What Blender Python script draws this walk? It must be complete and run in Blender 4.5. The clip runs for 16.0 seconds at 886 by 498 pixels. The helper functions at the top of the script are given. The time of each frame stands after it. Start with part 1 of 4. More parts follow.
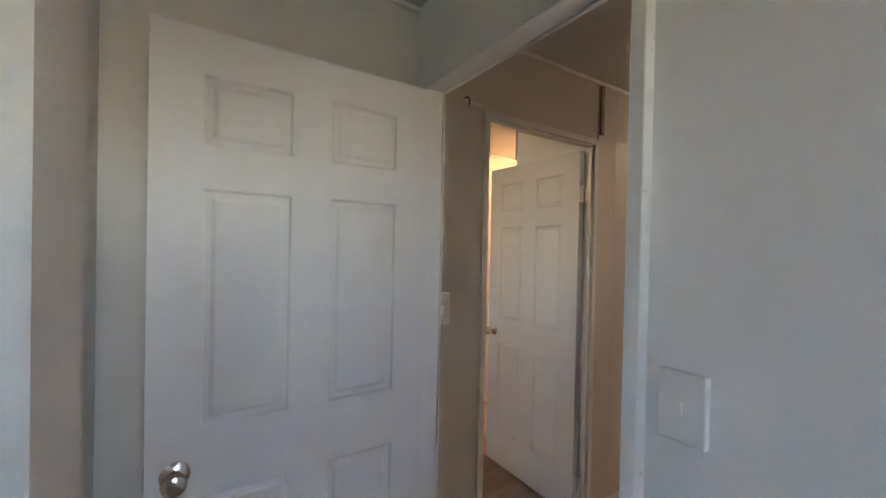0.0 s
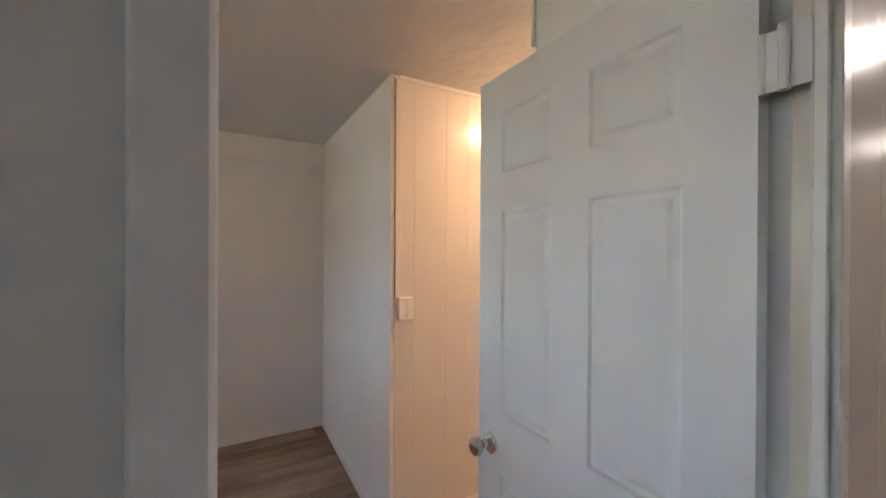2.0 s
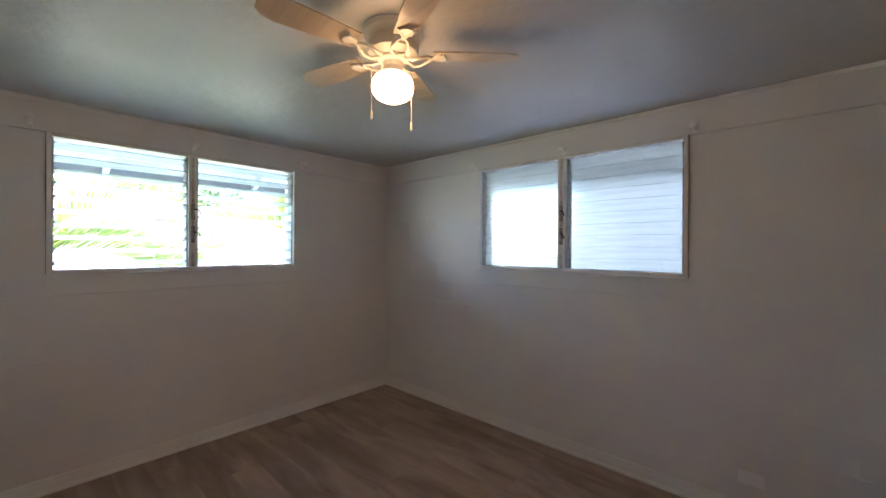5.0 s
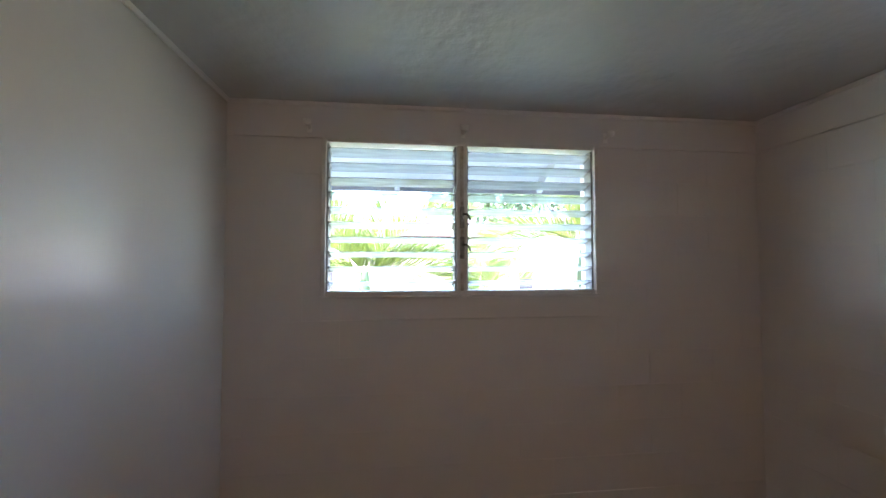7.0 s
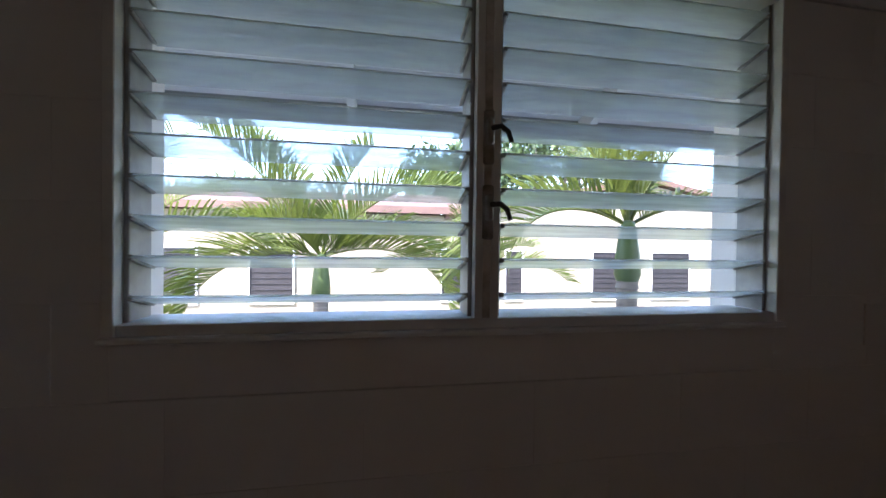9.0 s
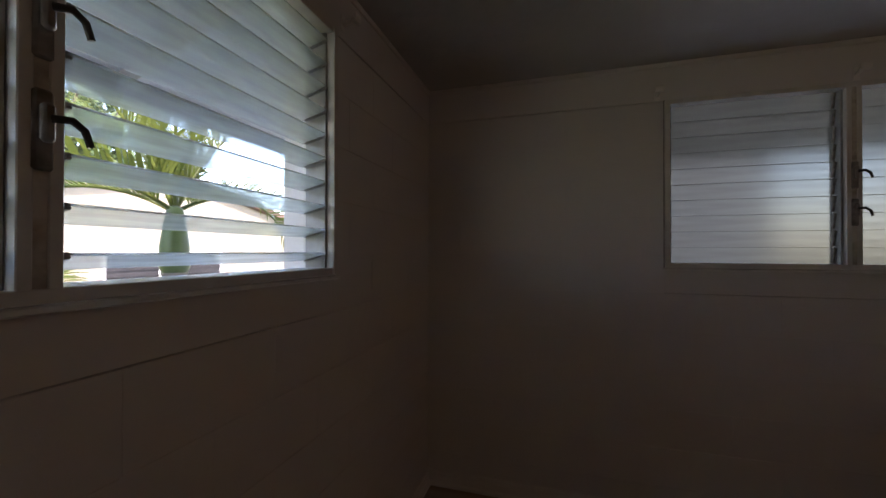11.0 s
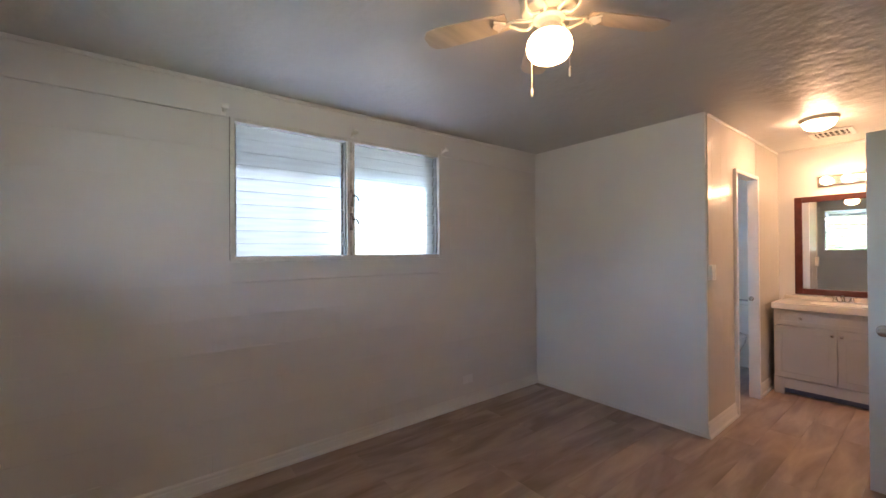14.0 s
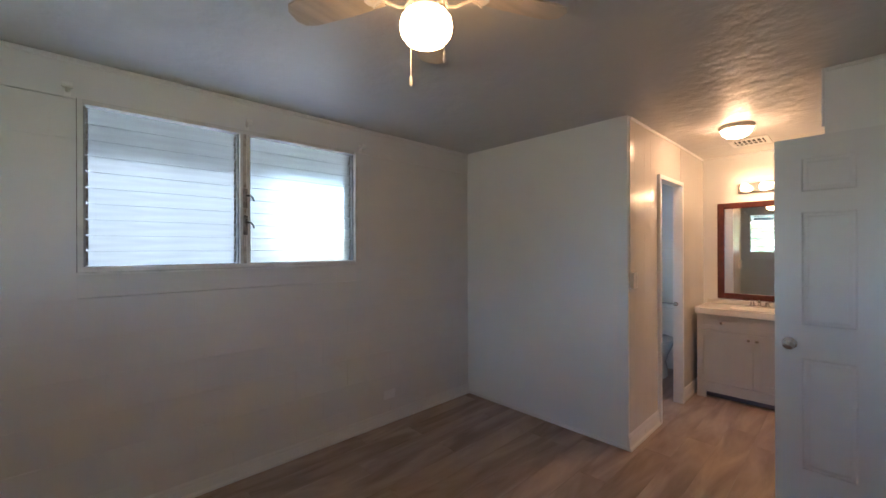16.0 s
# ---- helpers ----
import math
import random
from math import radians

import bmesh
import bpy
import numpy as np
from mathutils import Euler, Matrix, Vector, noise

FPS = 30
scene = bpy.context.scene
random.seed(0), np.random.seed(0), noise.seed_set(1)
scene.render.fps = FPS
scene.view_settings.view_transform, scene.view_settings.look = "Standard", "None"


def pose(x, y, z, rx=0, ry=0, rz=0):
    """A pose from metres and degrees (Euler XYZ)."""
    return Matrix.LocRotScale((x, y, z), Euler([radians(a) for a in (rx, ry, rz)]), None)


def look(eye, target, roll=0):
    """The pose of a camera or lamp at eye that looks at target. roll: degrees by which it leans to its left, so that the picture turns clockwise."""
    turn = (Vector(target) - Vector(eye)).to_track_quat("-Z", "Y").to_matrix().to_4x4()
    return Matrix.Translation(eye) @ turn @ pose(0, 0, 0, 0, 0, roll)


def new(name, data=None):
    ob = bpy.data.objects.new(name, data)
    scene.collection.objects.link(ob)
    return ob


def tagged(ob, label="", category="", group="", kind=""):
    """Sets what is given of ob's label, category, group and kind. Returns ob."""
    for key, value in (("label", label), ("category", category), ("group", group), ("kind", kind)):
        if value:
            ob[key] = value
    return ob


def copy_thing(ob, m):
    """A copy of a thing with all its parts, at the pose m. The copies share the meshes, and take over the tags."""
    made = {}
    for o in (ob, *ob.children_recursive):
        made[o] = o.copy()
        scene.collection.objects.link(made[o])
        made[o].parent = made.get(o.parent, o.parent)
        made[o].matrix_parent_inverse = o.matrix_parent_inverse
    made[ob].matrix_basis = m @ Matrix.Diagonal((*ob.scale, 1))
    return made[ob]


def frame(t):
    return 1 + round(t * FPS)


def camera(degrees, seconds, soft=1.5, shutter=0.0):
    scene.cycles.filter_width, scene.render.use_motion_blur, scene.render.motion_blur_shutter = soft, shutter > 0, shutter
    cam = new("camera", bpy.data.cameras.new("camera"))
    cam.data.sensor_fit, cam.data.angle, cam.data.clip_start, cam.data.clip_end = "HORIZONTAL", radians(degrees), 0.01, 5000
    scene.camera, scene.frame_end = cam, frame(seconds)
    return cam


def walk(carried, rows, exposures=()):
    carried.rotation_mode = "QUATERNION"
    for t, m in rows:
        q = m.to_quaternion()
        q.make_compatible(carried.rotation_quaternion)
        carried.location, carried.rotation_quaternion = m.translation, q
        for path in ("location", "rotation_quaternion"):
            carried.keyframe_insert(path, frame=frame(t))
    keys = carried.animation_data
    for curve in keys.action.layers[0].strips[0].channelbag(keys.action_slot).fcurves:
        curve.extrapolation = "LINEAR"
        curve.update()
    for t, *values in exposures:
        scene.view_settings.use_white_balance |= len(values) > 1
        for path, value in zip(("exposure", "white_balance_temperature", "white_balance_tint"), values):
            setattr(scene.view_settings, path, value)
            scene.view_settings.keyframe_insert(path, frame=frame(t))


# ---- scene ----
cam = camera(97.9, 16.0)

PATH = [
    (0, (2.37, -4.488, 1.505), (3.457, -2.81, 1.487), 1.2),
    (0.5, (2.631, -4.164, 1.485), (3.657, -2.447, 1.476), 0.8),
    (1, (2.938, -3.857, 1.502), (3.948, -2.131, 1.496), 0.4),
    (1.5, (3.191, -3.57, 1.509), (4.198, -1.842, 1.495), 0.1),
    (2, (3.437, -3.393, 1.522), (4.411, -1.646, 1.516), 0.3),
    (2.5, (3.587, -3.225, 1.537), (4.444, -1.418, 1.533), 0.3),
    (3, (3.644, -3.031, 1.531), (4.217, -1.115, 1.526), 0.3),
    (3.5, (3.646, -2.864, 1.51), (3.744, -0.866, 1.509), -0.0),
    (4, (3.606, -2.8, 1.515), (3.141, -0.854, 1.508), 0.0),
    (4.5, (3.516, -2.764, 1.508), (2.555, -1.011, 1.502), 0.2),
    (5, (3.364, -2.741, 1.505), (2.014, -1.265, 1.502), 0.3),
    (5.2, (3.278, -2.722, 1.506), (1.797, -1.378, 1.503), 0.3),
    (7.5, (1.777, -2.146, 1.518), (-0.221, -2.093, 1.577), 0.2),
    (8, (1.384, -2.138, 1.549), (-0.615, -2.179, 1.555), 0.4),
    (8.2, (1.237, -2.127, 1.552), (-0.762, -2.19, 1.542), 0.4),
    (10.5, (0.727, -2.118, 1.429), (-0.274, -0.387, 1.422), 1.1),
    (11, (0.77, -2.253, 1.417), (0.195, -0.337, 1.43), 0.1),
    (11.5, (0.776, -2.319, 1.411), (0.595, -0.327, 1.434), -0.1),
    (12, (0.812, -2.37, 1.391), (1.079, -0.388, 1.419), -0.3),
    (12.5, (0.837, -2.443, 1.395), (1.429, -0.533, 1.412), -0.3),
    (13, (0.841, -2.478, 1.38), (1.711, -0.677, 1.403), -0.4),
    (13.5, (0.87, -2.561, 1.394), (1.941, -0.872, 1.404), -0.4),
    (14, (0.892, -2.629, 1.383), (2.113, -1.045, 1.395), -0.4),
    (14.5, (0.91, -2.654, 1.387), (2.234, -1.156, 1.393), -0.3),
    (15, (0.952, -2.651, 1.392), (2.329, -1.2, 1.4), -0.2),
    (15.5, (1.08, -2.673, 1.441), (2.461, -1.226, 1.446), -0.3),
    (16, (1.3, -2.66, 1.445), (2.674, -1.206, 1.445), -0.2),
]
# seconds, stops, kelvin, tint
EXPOSURE = [(0, 6.03, 7350, 19), (0.6, 6.18, 7000, 17), (1.0, 6.23, 6900, 14), (1.5, 6.28, 6250, 12), (2, 6.23, 5850, 15), (2.5, 6.13, 5650, 17),
            (3.2, 5.88, 5650, 17), (3.5, 5.65, 5400, 15), (4.2, 5.53, 5300, 14), (5, 5.48, 5500, 16), (7.5, 4.73, 5700, 19), (8.2, 4.13, 5900, 20),
            (9.3, 2.6, 5800, 23), (10.3, 1.7, 5600, 24), (10.5, 2.1, 5800, 24), (11, 3.05, 6650, 26), (11.5, 4.38, 7050, 27), (12, 5.22, 7050, 28),
            (12.5, 5.77, 6300, 23), (13.5, 5.78, 5820, 20), (14.5, 5.71, 5770, 18), (16, 5.47, 5570, 15)]
walk(cam, [(t, look(eye, target, roll)) for t, eye, target, roll in PATH], EXPOSURE)

# ---- world, sun, exposure ----
world = bpy.data.worlds.new("sky_world")
scene.world = world
world.use_nodes = True
wt = world.node_tree
sky = wt.nodes.new("ShaderNodeTexSky")
sky.sky_type = "NISHITA"
sky.sun_disc = False
sky.sun_elevation = radians(52)
sky.sun_rotation = radians(125)
sky.air_density, sky.dust_density, sky.ozone_density = 1.0, 1.2, 1.0
wt.nodes["Background"].inputs[1].default_value = 0.15
wt.links.new(sky.outputs[0], wt.nodes["Background"].inputs[0])
sun_lamp = new("sun", bpy.data.lights.new("sun", "SUN"))
sun_lamp.data.energy, sun_lamp.data.angle, sun_lamp.data.color = 2.6, radians(0.6), (1.0, 0.95, 0.88)
sun_lamp.matrix_world = look((8, -9, 14), (0, 0, 0))

# ---- small tools ----


def box(bm, x0, x1, y0, y1, z0, z1, bevel=0.0, seg=1):
    r = bmesh.ops.create_cube(bm, size=1)
    vs = r["verts"]
    for v in vs:
        v.co = Vector(((x0 + x1) / 2 + v.co.x * (x1 - x0), (y0 + y1) / 2 + v.co.y * (y1 - y0), (z0 + z1) / 2 + v.co.z * (z1 - z0)))
    if bevel:
        es = list({e for v in vs for e in v.link_edges})
        bmesh.ops.bevel(bm, geom=es, offset=bevel, segments=seg, affect="EDGES", profile=0.6)
    return bm


def boxes(rows, bevel=0.0):
    bm = bmesh.new()
    for r in rows:
        box(bm, *r, bevel=bevel)
    return bm


def rod(bm, p, q, r0, r1=None, seg=12, caps=True):
    p, q = Vector(p), Vector(q)
    r1 = r0 if r1 is None else r1
    d = q - p
    m = Matrix.Translation((p + q) / 2) @ d.to_track_quat("Z", "Y").to_matrix().to_4x4()
    bmesh.ops.create_cone(bm, cap_ends=caps, segments=seg, radius1=r0, radius2=r1, depth=d.length, matrix=m)
    return bm


def lathe(bm, prof, seg=24, m=None):
    """Turns (radius, height) pairs about z, then places them by m."""
    m = m or Matrix()
    rings = []
    for r, h in prof:
        if r < 1e-5:
            rings.append([bm.verts.new(m @ Vector((0, 0, h)))])
        else:
            rings.append([bm.verts.new(m @ Vector((r * math.cos(2 * math.pi * k / seg), r * math.sin(2 * math.pi * k / seg), h))) for k in range(seg)])
    for a, b in zip(rings, rings[1:]):
        for k in range(seg):
            j = (k + 1) % seg
            if len(a) == 1 and len(b) == 1:
                continue
            if len(a) == 1:
                bm.faces.new((a[0], b[j], b[k]))
            elif len(b) == 1:
                bm.faces.new((a[k], a[j], b[0]))
            else:
                bm.faces.new((a[k], a[j], b[j], b[k]))
    return bm


def tube(bm, pts, r, seg=8, taper=1.0):
    """A round rod through points."""
    pts = [Vector(p) for p in pts]
    rings = []
    for i, p in enumerate(pts):
        d = (pts[min(i + 1, len(pts) - 1)] - pts[max(i - 1, 0)]).normalized()
        u = d.orthogonal().normalized() if not rings else (u - d * u.dot(d)).normalized()
        w = d.cross(u)
        rr = r * (1 + (taper - 1) * i / (len(pts) - 1))
        rings.append([bm.verts.new(p + rr * (math.cos(2 * math.pi * k / seg) * u + math.sin(2 * math.pi * k / seg) * w)) for k in range(seg)])
    for a, b in zip(rings, rings[1:]):
        for k in range(seg):
            bm.faces.new((a[k], a[(k + 1) % seg], b[(k + 1) % seg], b[k]))
    bm.faces.new(rings[0][::-1])
    bm.faces.new(rings[-1])
    return bm


def mesh_of(name, bm, material, smooth=None):
    bmesh.ops.recalc_face_normals(bm, faces=bm.faces)
    me = bpy.data.meshes.new(name)
    bm.to_mesh(me)
    bm.free()
    me.materials.append(material)
    if smooth:
        for p in me.polygons:
            p.use_smooth = True
        me.set_sharp_from_angle(angle=radians(smooth))
    return me


def part(name, bm, material, parent, label="", smooth=None):
    ob = new(name, mesh_of(name, bm, material, smooth))
    ob.parent = parent
    if label:
        ob["label"] = label
    return ob


def thing(name, label, category, at=(0, 0, 0), group="", kind="", turn=0.0):
    ob = new(name)
    ob.empty_display_size = 0.05
    ob.matrix_basis = pose(*at, 0, 0, turn)
    return tagged(ob, label, category, group, kind)


def solid(name, bm, material, label, category="", kind="structure", smooth=None):
    return tagged(new(name, mesh_of(name, bm, material, smooth)), label, category, "", kind)


# ---- materials ----


def shader(name):
    m = bpy.data.materials.new(name)
    m.use_nodes = True
    return m, m.node_tree.nodes, m.node_tree.links, m.node_tree.nodes["Principled BSDF"]


def rgba(c):
    return (*c, 1.0)


def paint(name, color, rough=0.45, vary=0.06, grain=60.0, bump=0.05, stain=1.3, metal=0.0, coat=0.0, tint=None, stretch=(1, 1, 1)):
    """Paint or any plain coat: colour drifts at two scales, gloss is uneven and fine relief."""
    m, n, l, b = shader(name)
    tc = n.new("ShaderNodeTexCoord")
    mp = n.new("ShaderNodeMapping")
    mp.inputs["Scale"].default_value = stretch
    l.new(tc.outputs["Object"], mp.inputs[0])
    big, fine = n.new("ShaderNodeTexNoise"), n.new("ShaderNodeTexNoise")
    big.inputs["Scale"].default_value, fine.inputs["Scale"].default_value = stain, grain
    big.inputs["Detail"].default_value, fine.inputs["Detail"].default_value = 5, 3
    l.new(mp.outputs[0], big.inputs[0]), l.new(mp.outputs[0], fine.inputs[0])
    mix = n.new("ShaderNodeMix")
    mix.data_type = "RGBA"
    dark = tint or tuple(c * (1 - 2.2 * vary) for c in color)
    mix.inputs[6].default_value, mix.inputs[7].default_value = rgba(dark), rgba(color)
    ramp = n.new("ShaderNodeMapRange")
    ramp.inputs[1].default_value, ramp.inputs[2].default_value = 0.32, 0.6
    l.new(big.outputs[0], ramp.inputs[0]), l.new(ramp.outputs[0], mix.inputs[0])
    l.new(mix.outputs[2], b.inputs["Base Color"])
    rr = n.new("ShaderNodeMapRange")
    rr.inputs[3].default_value, rr.inputs[4].default_value = max(0.02, rough - 0.07), rough + 0.07
    l.new(fine.outputs[0], rr.inputs[0]), l.new(rr.outputs[0], b.inputs["Roughness"])
    bp = n.new("ShaderNodeBump")
    bp.inputs["Strength"].default_value, bp.inputs["Distance"].default_value = bump, 0.01
    l.new(fine.outputs[0], bp.inputs["Height"]), l.new(bp.outputs[0], b.inputs["Normal"])
    b.inputs["Metallic"].default_value, b.inputs["Coat Weight"].default_value = metal, coat
    return m


def lamp_glass(name, color, strength):
    m, n, l, b = shader(name)
    b.inputs["Base Color"].default_value = rgba((0.9, 0.87, 0.8))
    b.inputs["Roughness"].default_value = 0.3
    b.inputs["Emission Color"].default_value = rgba(color)
    b.inputs["Emission Strength"].default_value = strength
    return m


def glass(name, color, rough=0.0, bump=0.0, scale=30.0, haze=0.3, stretch=(1, 1, 1), white=(0.85, 0.92, 0.94), ior=1.2):
    """Glass with a film of grime that scatters the daylight behind it; the film is uneven."""
    m, n, l, b = shader(name)
    b.inputs["Base Color"].default_value = rgba(color)
    b.inputs["Transmission Weight"].default_value = 1.0
    b.inputs["Roughness"].default_value = rough
    b.inputs["IOR"].default_value = ior
    tc, nz, bp = n.new("ShaderNodeTexCoord"), n.new("ShaderNodeTexNoise"), n.new("ShaderNodeBump")
    nz.inputs["Scale"].default_value = scale
    nz.inputs["Detail"].default_value = 4
    mp, rr = n.new("ShaderNodeMapping"), n.new("ShaderNodeMapRange")
    mp.inputs["Scale"].default_value = stretch
    l.new(tc.outputs["Object"], mp.inputs[0]), l.new(mp.outputs[0], nz.inputs[0]), l.new(nz.outputs[0], bp.inputs["Height"])
    bp.inputs["Strength"].default_value, bp.inputs["Distance"].default_value = bump, 0.004
    l.new(bp.outputs[0], b.inputs["Normal"])
    film, mix = n.new("ShaderNodeBsdfTranslucent"), n.new("ShaderNodeMixShader")
    film.inputs["Color"].default_value = rgba(white)
    rr.inputs[1].default_value, rr.inputs[2].default_value = 0.3, 0.7
    rr.inputs[3].default_value, rr.inputs[4].default_value = haze * 0.75, haze * 1.25
    l.new(nz.outputs[0], rr.inputs[0]), l.new(rr.outputs[0], mix.inputs[0])
    l.new(b.outputs[0], mix.inputs[1]), l.new(film.outputs[0], mix.inputs[2])
    l.new(mix.outputs[0], n["Material Output"].inputs[0])
    return m


def planks(name, dark, light, along=(0.8, 5.5, 5.5), rough=0.40):
    """Wood-look boards: long grain, each board its own shade and its own stretch of grain."""
    m, n, l, b = shader(name)
    tc, inf, mp = n.new("ShaderNodeTexCoord"), n.new("ShaderNodeObjectInfo"), n.new("ShaderNodeMapping")
    mp.inputs["Scale"].default_value = along
    off = n.new("ShaderNodeVectorMath")
    off.operation = "MULTIPLY_ADD"
    mul = n.new("ShaderNodeCombineXYZ")
    k = n.new("ShaderNodeMath")
    k.operation, k.inputs[1].default_value = "MULTIPLY", 37.0
    l.new(inf.outputs["Random"], k.inputs[0]), l.new(k.outputs[0], mul.inputs[0]), l.new(k.outputs[0], mul.inputs[1])
    add = n.new("ShaderNodeVectorMath")
    l.new(tc.outputs["Object"], add.inputs[0]), l.new(mul.outputs[0], add.inputs[1]), l.new(add.outputs[0], mp.inputs[0])
    g, f = n.new("ShaderNodeTexNoise"), n.new("ShaderNodeTexNoise")
    g.inputs["Scale"].default_value, g.inputs["Detail"].default_value, g.inputs["Distortion"].default_value = 1.2, 6, 1.2
    f.inputs["Scale"].default_value, f.inputs["Detail"].default_value = 6.0, 8
    l.new(mp.outputs[0], g.inputs[0]), l.new(mp.outputs[0], f.inputs[0])
    mean = n.new("ShaderNodeMath")
    mean.operation = "MULTIPLY_ADD"
    mean.inputs[1].default_value = 0.16
    l.new(f.outputs[0], mean.inputs[0]), l.new(g.outputs[0], mean.inputs[2])
    rnd = n.new("ShaderNodeMath")
    rnd.operation = "MULTIPLY_ADD"
    rnd.inputs[1].default_value = 0.10
    l.new(inf.outputs["Random"], rnd.inputs[0]), l.new(mean.outputs[0], rnd.inputs[2])
    cr = n.new("ShaderNodeValToRGB")
    cr.color_ramp.elements[0].position, cr.color_ramp.elements[1].position = 0.44, 0.86
    cr.color_ramp.elements[0].color, cr.color_ramp.elements[1].color = rgba(dark), rgba(light)
    l.new(rnd.outputs[0], cr.inputs[0]), l.new(cr.outputs[0], b.inputs["Base Color"])
    bp = n.new("ShaderNodeBump")
    bp.inputs["Strength"].default_value, bp.inputs["Distance"].default_value = 0.12, 0.003
    l.new(f.outputs[0], bp.inputs["Height"]), l.new(bp.outputs[0], b.inputs["Normal"])
    b.inputs["Roughness"].default_value = rough
    return m


M_block = paint("block_wall_paint", (0.77, 0.755, 0.735), 0.38, 0.03, 45, 0.10, 1.1)
# paler than the block paint, to stand in for west window daylight on it
M_wall = paint("partition_paint", (0.86, 0.86, 0.85), 0.42, 0.03, 90, 0.05, 0.9)
M_panel = paint("panelling_gloss_paint", (0.74, 0.71, 0.66), 0.21, 0.03, 25, 0.05, 1.2)
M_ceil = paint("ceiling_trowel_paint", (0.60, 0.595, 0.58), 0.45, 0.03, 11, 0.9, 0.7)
M_trim = paint("trim_gloss_paint", (0.80, 0.79, 0.77), 0.3, 0.03, 50, 0.04, 2.0)
M_door = paint("door_paint", (0.78, 0.78, 0.78), 0.36, 0.02, 70, 0.04, 1.6)
M_frame = paint("window_frame_paint", (0.76, 0.75, 0.72), 0.4, 0.08, 60, 0.08, 7)
M_plate = paint("switch_plastic", (0.86, 0.85, 0.81), 0.3, 0.02, 30, 0.01, 4)
M_chrome = paint("brushed_nickel", (0.62, 0.60, 0.57), 0.22, 0.05, 90, 0.02, 6, metal=1.0)
M_iron = paint("dark_crank_metal", (0.06, 0.055, 0.05), 0.4, 0.12, 60, 0.1, 9, metal=0.4)
M_hinge = paint("painted_hinge", (0.74, 0.74, 0.73), 0.35, 0.06, 60, 0.08, 12)
M_dark = paint("painted_duct_shade", (0.05, 0.045, 0.04), 0.8, 0.05)
M_floor = planks("vinyl_planks", (0.235, 0.163, 0.122), (0.48, 0.36, 0.285), (0.9, 4.2, 4.2))
M_underlay = paint("floor_underlay", (0.06, 0.045, 0.035), 0.7, 0.1)
M_louver = glass("louver_glass", (0.86, 0.96, 0.95), 0.03, 0.0, 7, 0.34, (0.6, 4, 4), (0.95, 0.97, 0.93), 1.42)
M_frost = glass("obscure_louver_glass", (0.215, 0.217, 0.20), 0.36, 0.14, 5, 0.36, (0.5, 7, 7), (0.125, 0.124, 0.108))
M_globe = lamp_glass("lit_globe_glass", (1.0, 0.56, 0.22), 0.52)
M_dome = lamp_glass("lit_dome_glass", (1.0, 0.55, 0.26), 1.9)
M_bulb = lamp_glass("lit_bulb_glass", (1.0, 0.58, 0.26), 0.9)
M_hallamp = lamp_glass("lit_hall_lamp", (1.0, 0.82, 0.66), 0.56)
M_fan = paint("fan_enamel", (0.74, 0.70, 0.62), 0.3, 0.04, 60, 0.02, 6)
M_blade = paint("fan_blade_laminate", (0.62, 0.52, 0.40), 0.35, 0.1, 30, 0.04, 3, stretch=(1, 8, 1))
M_vanity = paint("vanity_paint", (0.45, 0.44, 0.42), 0.4, 0.03, 80, 0.03, 3)
M_basin = paint("cultured_marble", (0.82, 0.79, 0.74), 0.15, 0.03, 20, 0.01, 3)
M_mahog = paint("mirror_frame_wood", (0.12, 0.024, 0.015), 0.3, 0.2, 30, 0.06, 5, stretch=(1, 3, 3))
M_ceramic = paint("white_ceramic", (0.80, 0.80, 0.79), 0.1, 0.02, 20, 0.01, 3)
M_soffit = paint("soffit_paint", (0.55, 0.55, 0.53), 0.6, 0.08, 30, 0.1, 2)
# fascia: far darker than the soffit, the eave's shadow band put into its colour
M_fascia = paint("shaded_fascia_paint", (0.20, 0.20, 0.20), 0.6, 0.12, 30, 0.1, 2)
M_roof = paint("brown_roof", (0.17, 0.10, 0.075), 0.8, 0.15, 14, 0.5, 1)
M_stucco = paint("cream_house_wall", (0.29, 0.25, 0.18), 0.8, 0.05, 60, 0.3, 0.6)
M_jal = paint("dark_window_louvers", (0.028, 0.024, 0.024), 0.6, 0.2, 30, 0.05, 3)
M_grass = paint("lawn", (0.10, 0.115, 0.05), 0.9, 0.3, 30, 0.8, 0.6, tint=(0.06, 0.07, 0.03))
M_shaft = paint("palm_crownshaft", (0.085, 0.13, 0.04), 0.4, 0.12, 20, 0.1, 4)
M_trunk = paint("palm_trunk", (0.25, 0.22, 0.18), 0.8, 0.2, 20, 0.4, 5, stretch=(1, 1, 6))
M_frond = paint("palm_leaflet", (0.095, 0.115, 0.018), 0.4, 0.2, 12, 0.1, 2.0, tint=(0.06, 0.095, 0.015))
_n, _l = M_frond.node_tree.nodes, M_frond.node_tree.links
_thin, _mix = _n.new("ShaderNodeBsdfTranslucent"), _n.new("ShaderNodeMixShader")
_thin.inputs[0].default_value, _mix.inputs[0].default_value = (0.2, 0.25, 0.04, 1), 0.3
_l.new(_n["Material Output"].inputs[0].links[0].from_socket, _mix.inputs[1])
_l.new(_thin.outputs[0], _mix.inputs[2]), _l.new(_mix.outputs[0], _n["Material Output"].inputs[0])
M_leaf = paint("tree_leaves", (0.06, 0.10, 0.03), 0.5, 0.3, 12, 0.1, 1.0, tint=(0.02, 0.045, 0.012))
m_mirror, _n, _l, _b = shader("mirror_silver")
_b.inputs["Metallic"].default_value, _b.inputs["Roughness"].default_value = 1.0, 0.015
_b.inputs["Base Color"].default_value = (0.88, 0.89, 0.88, 1)

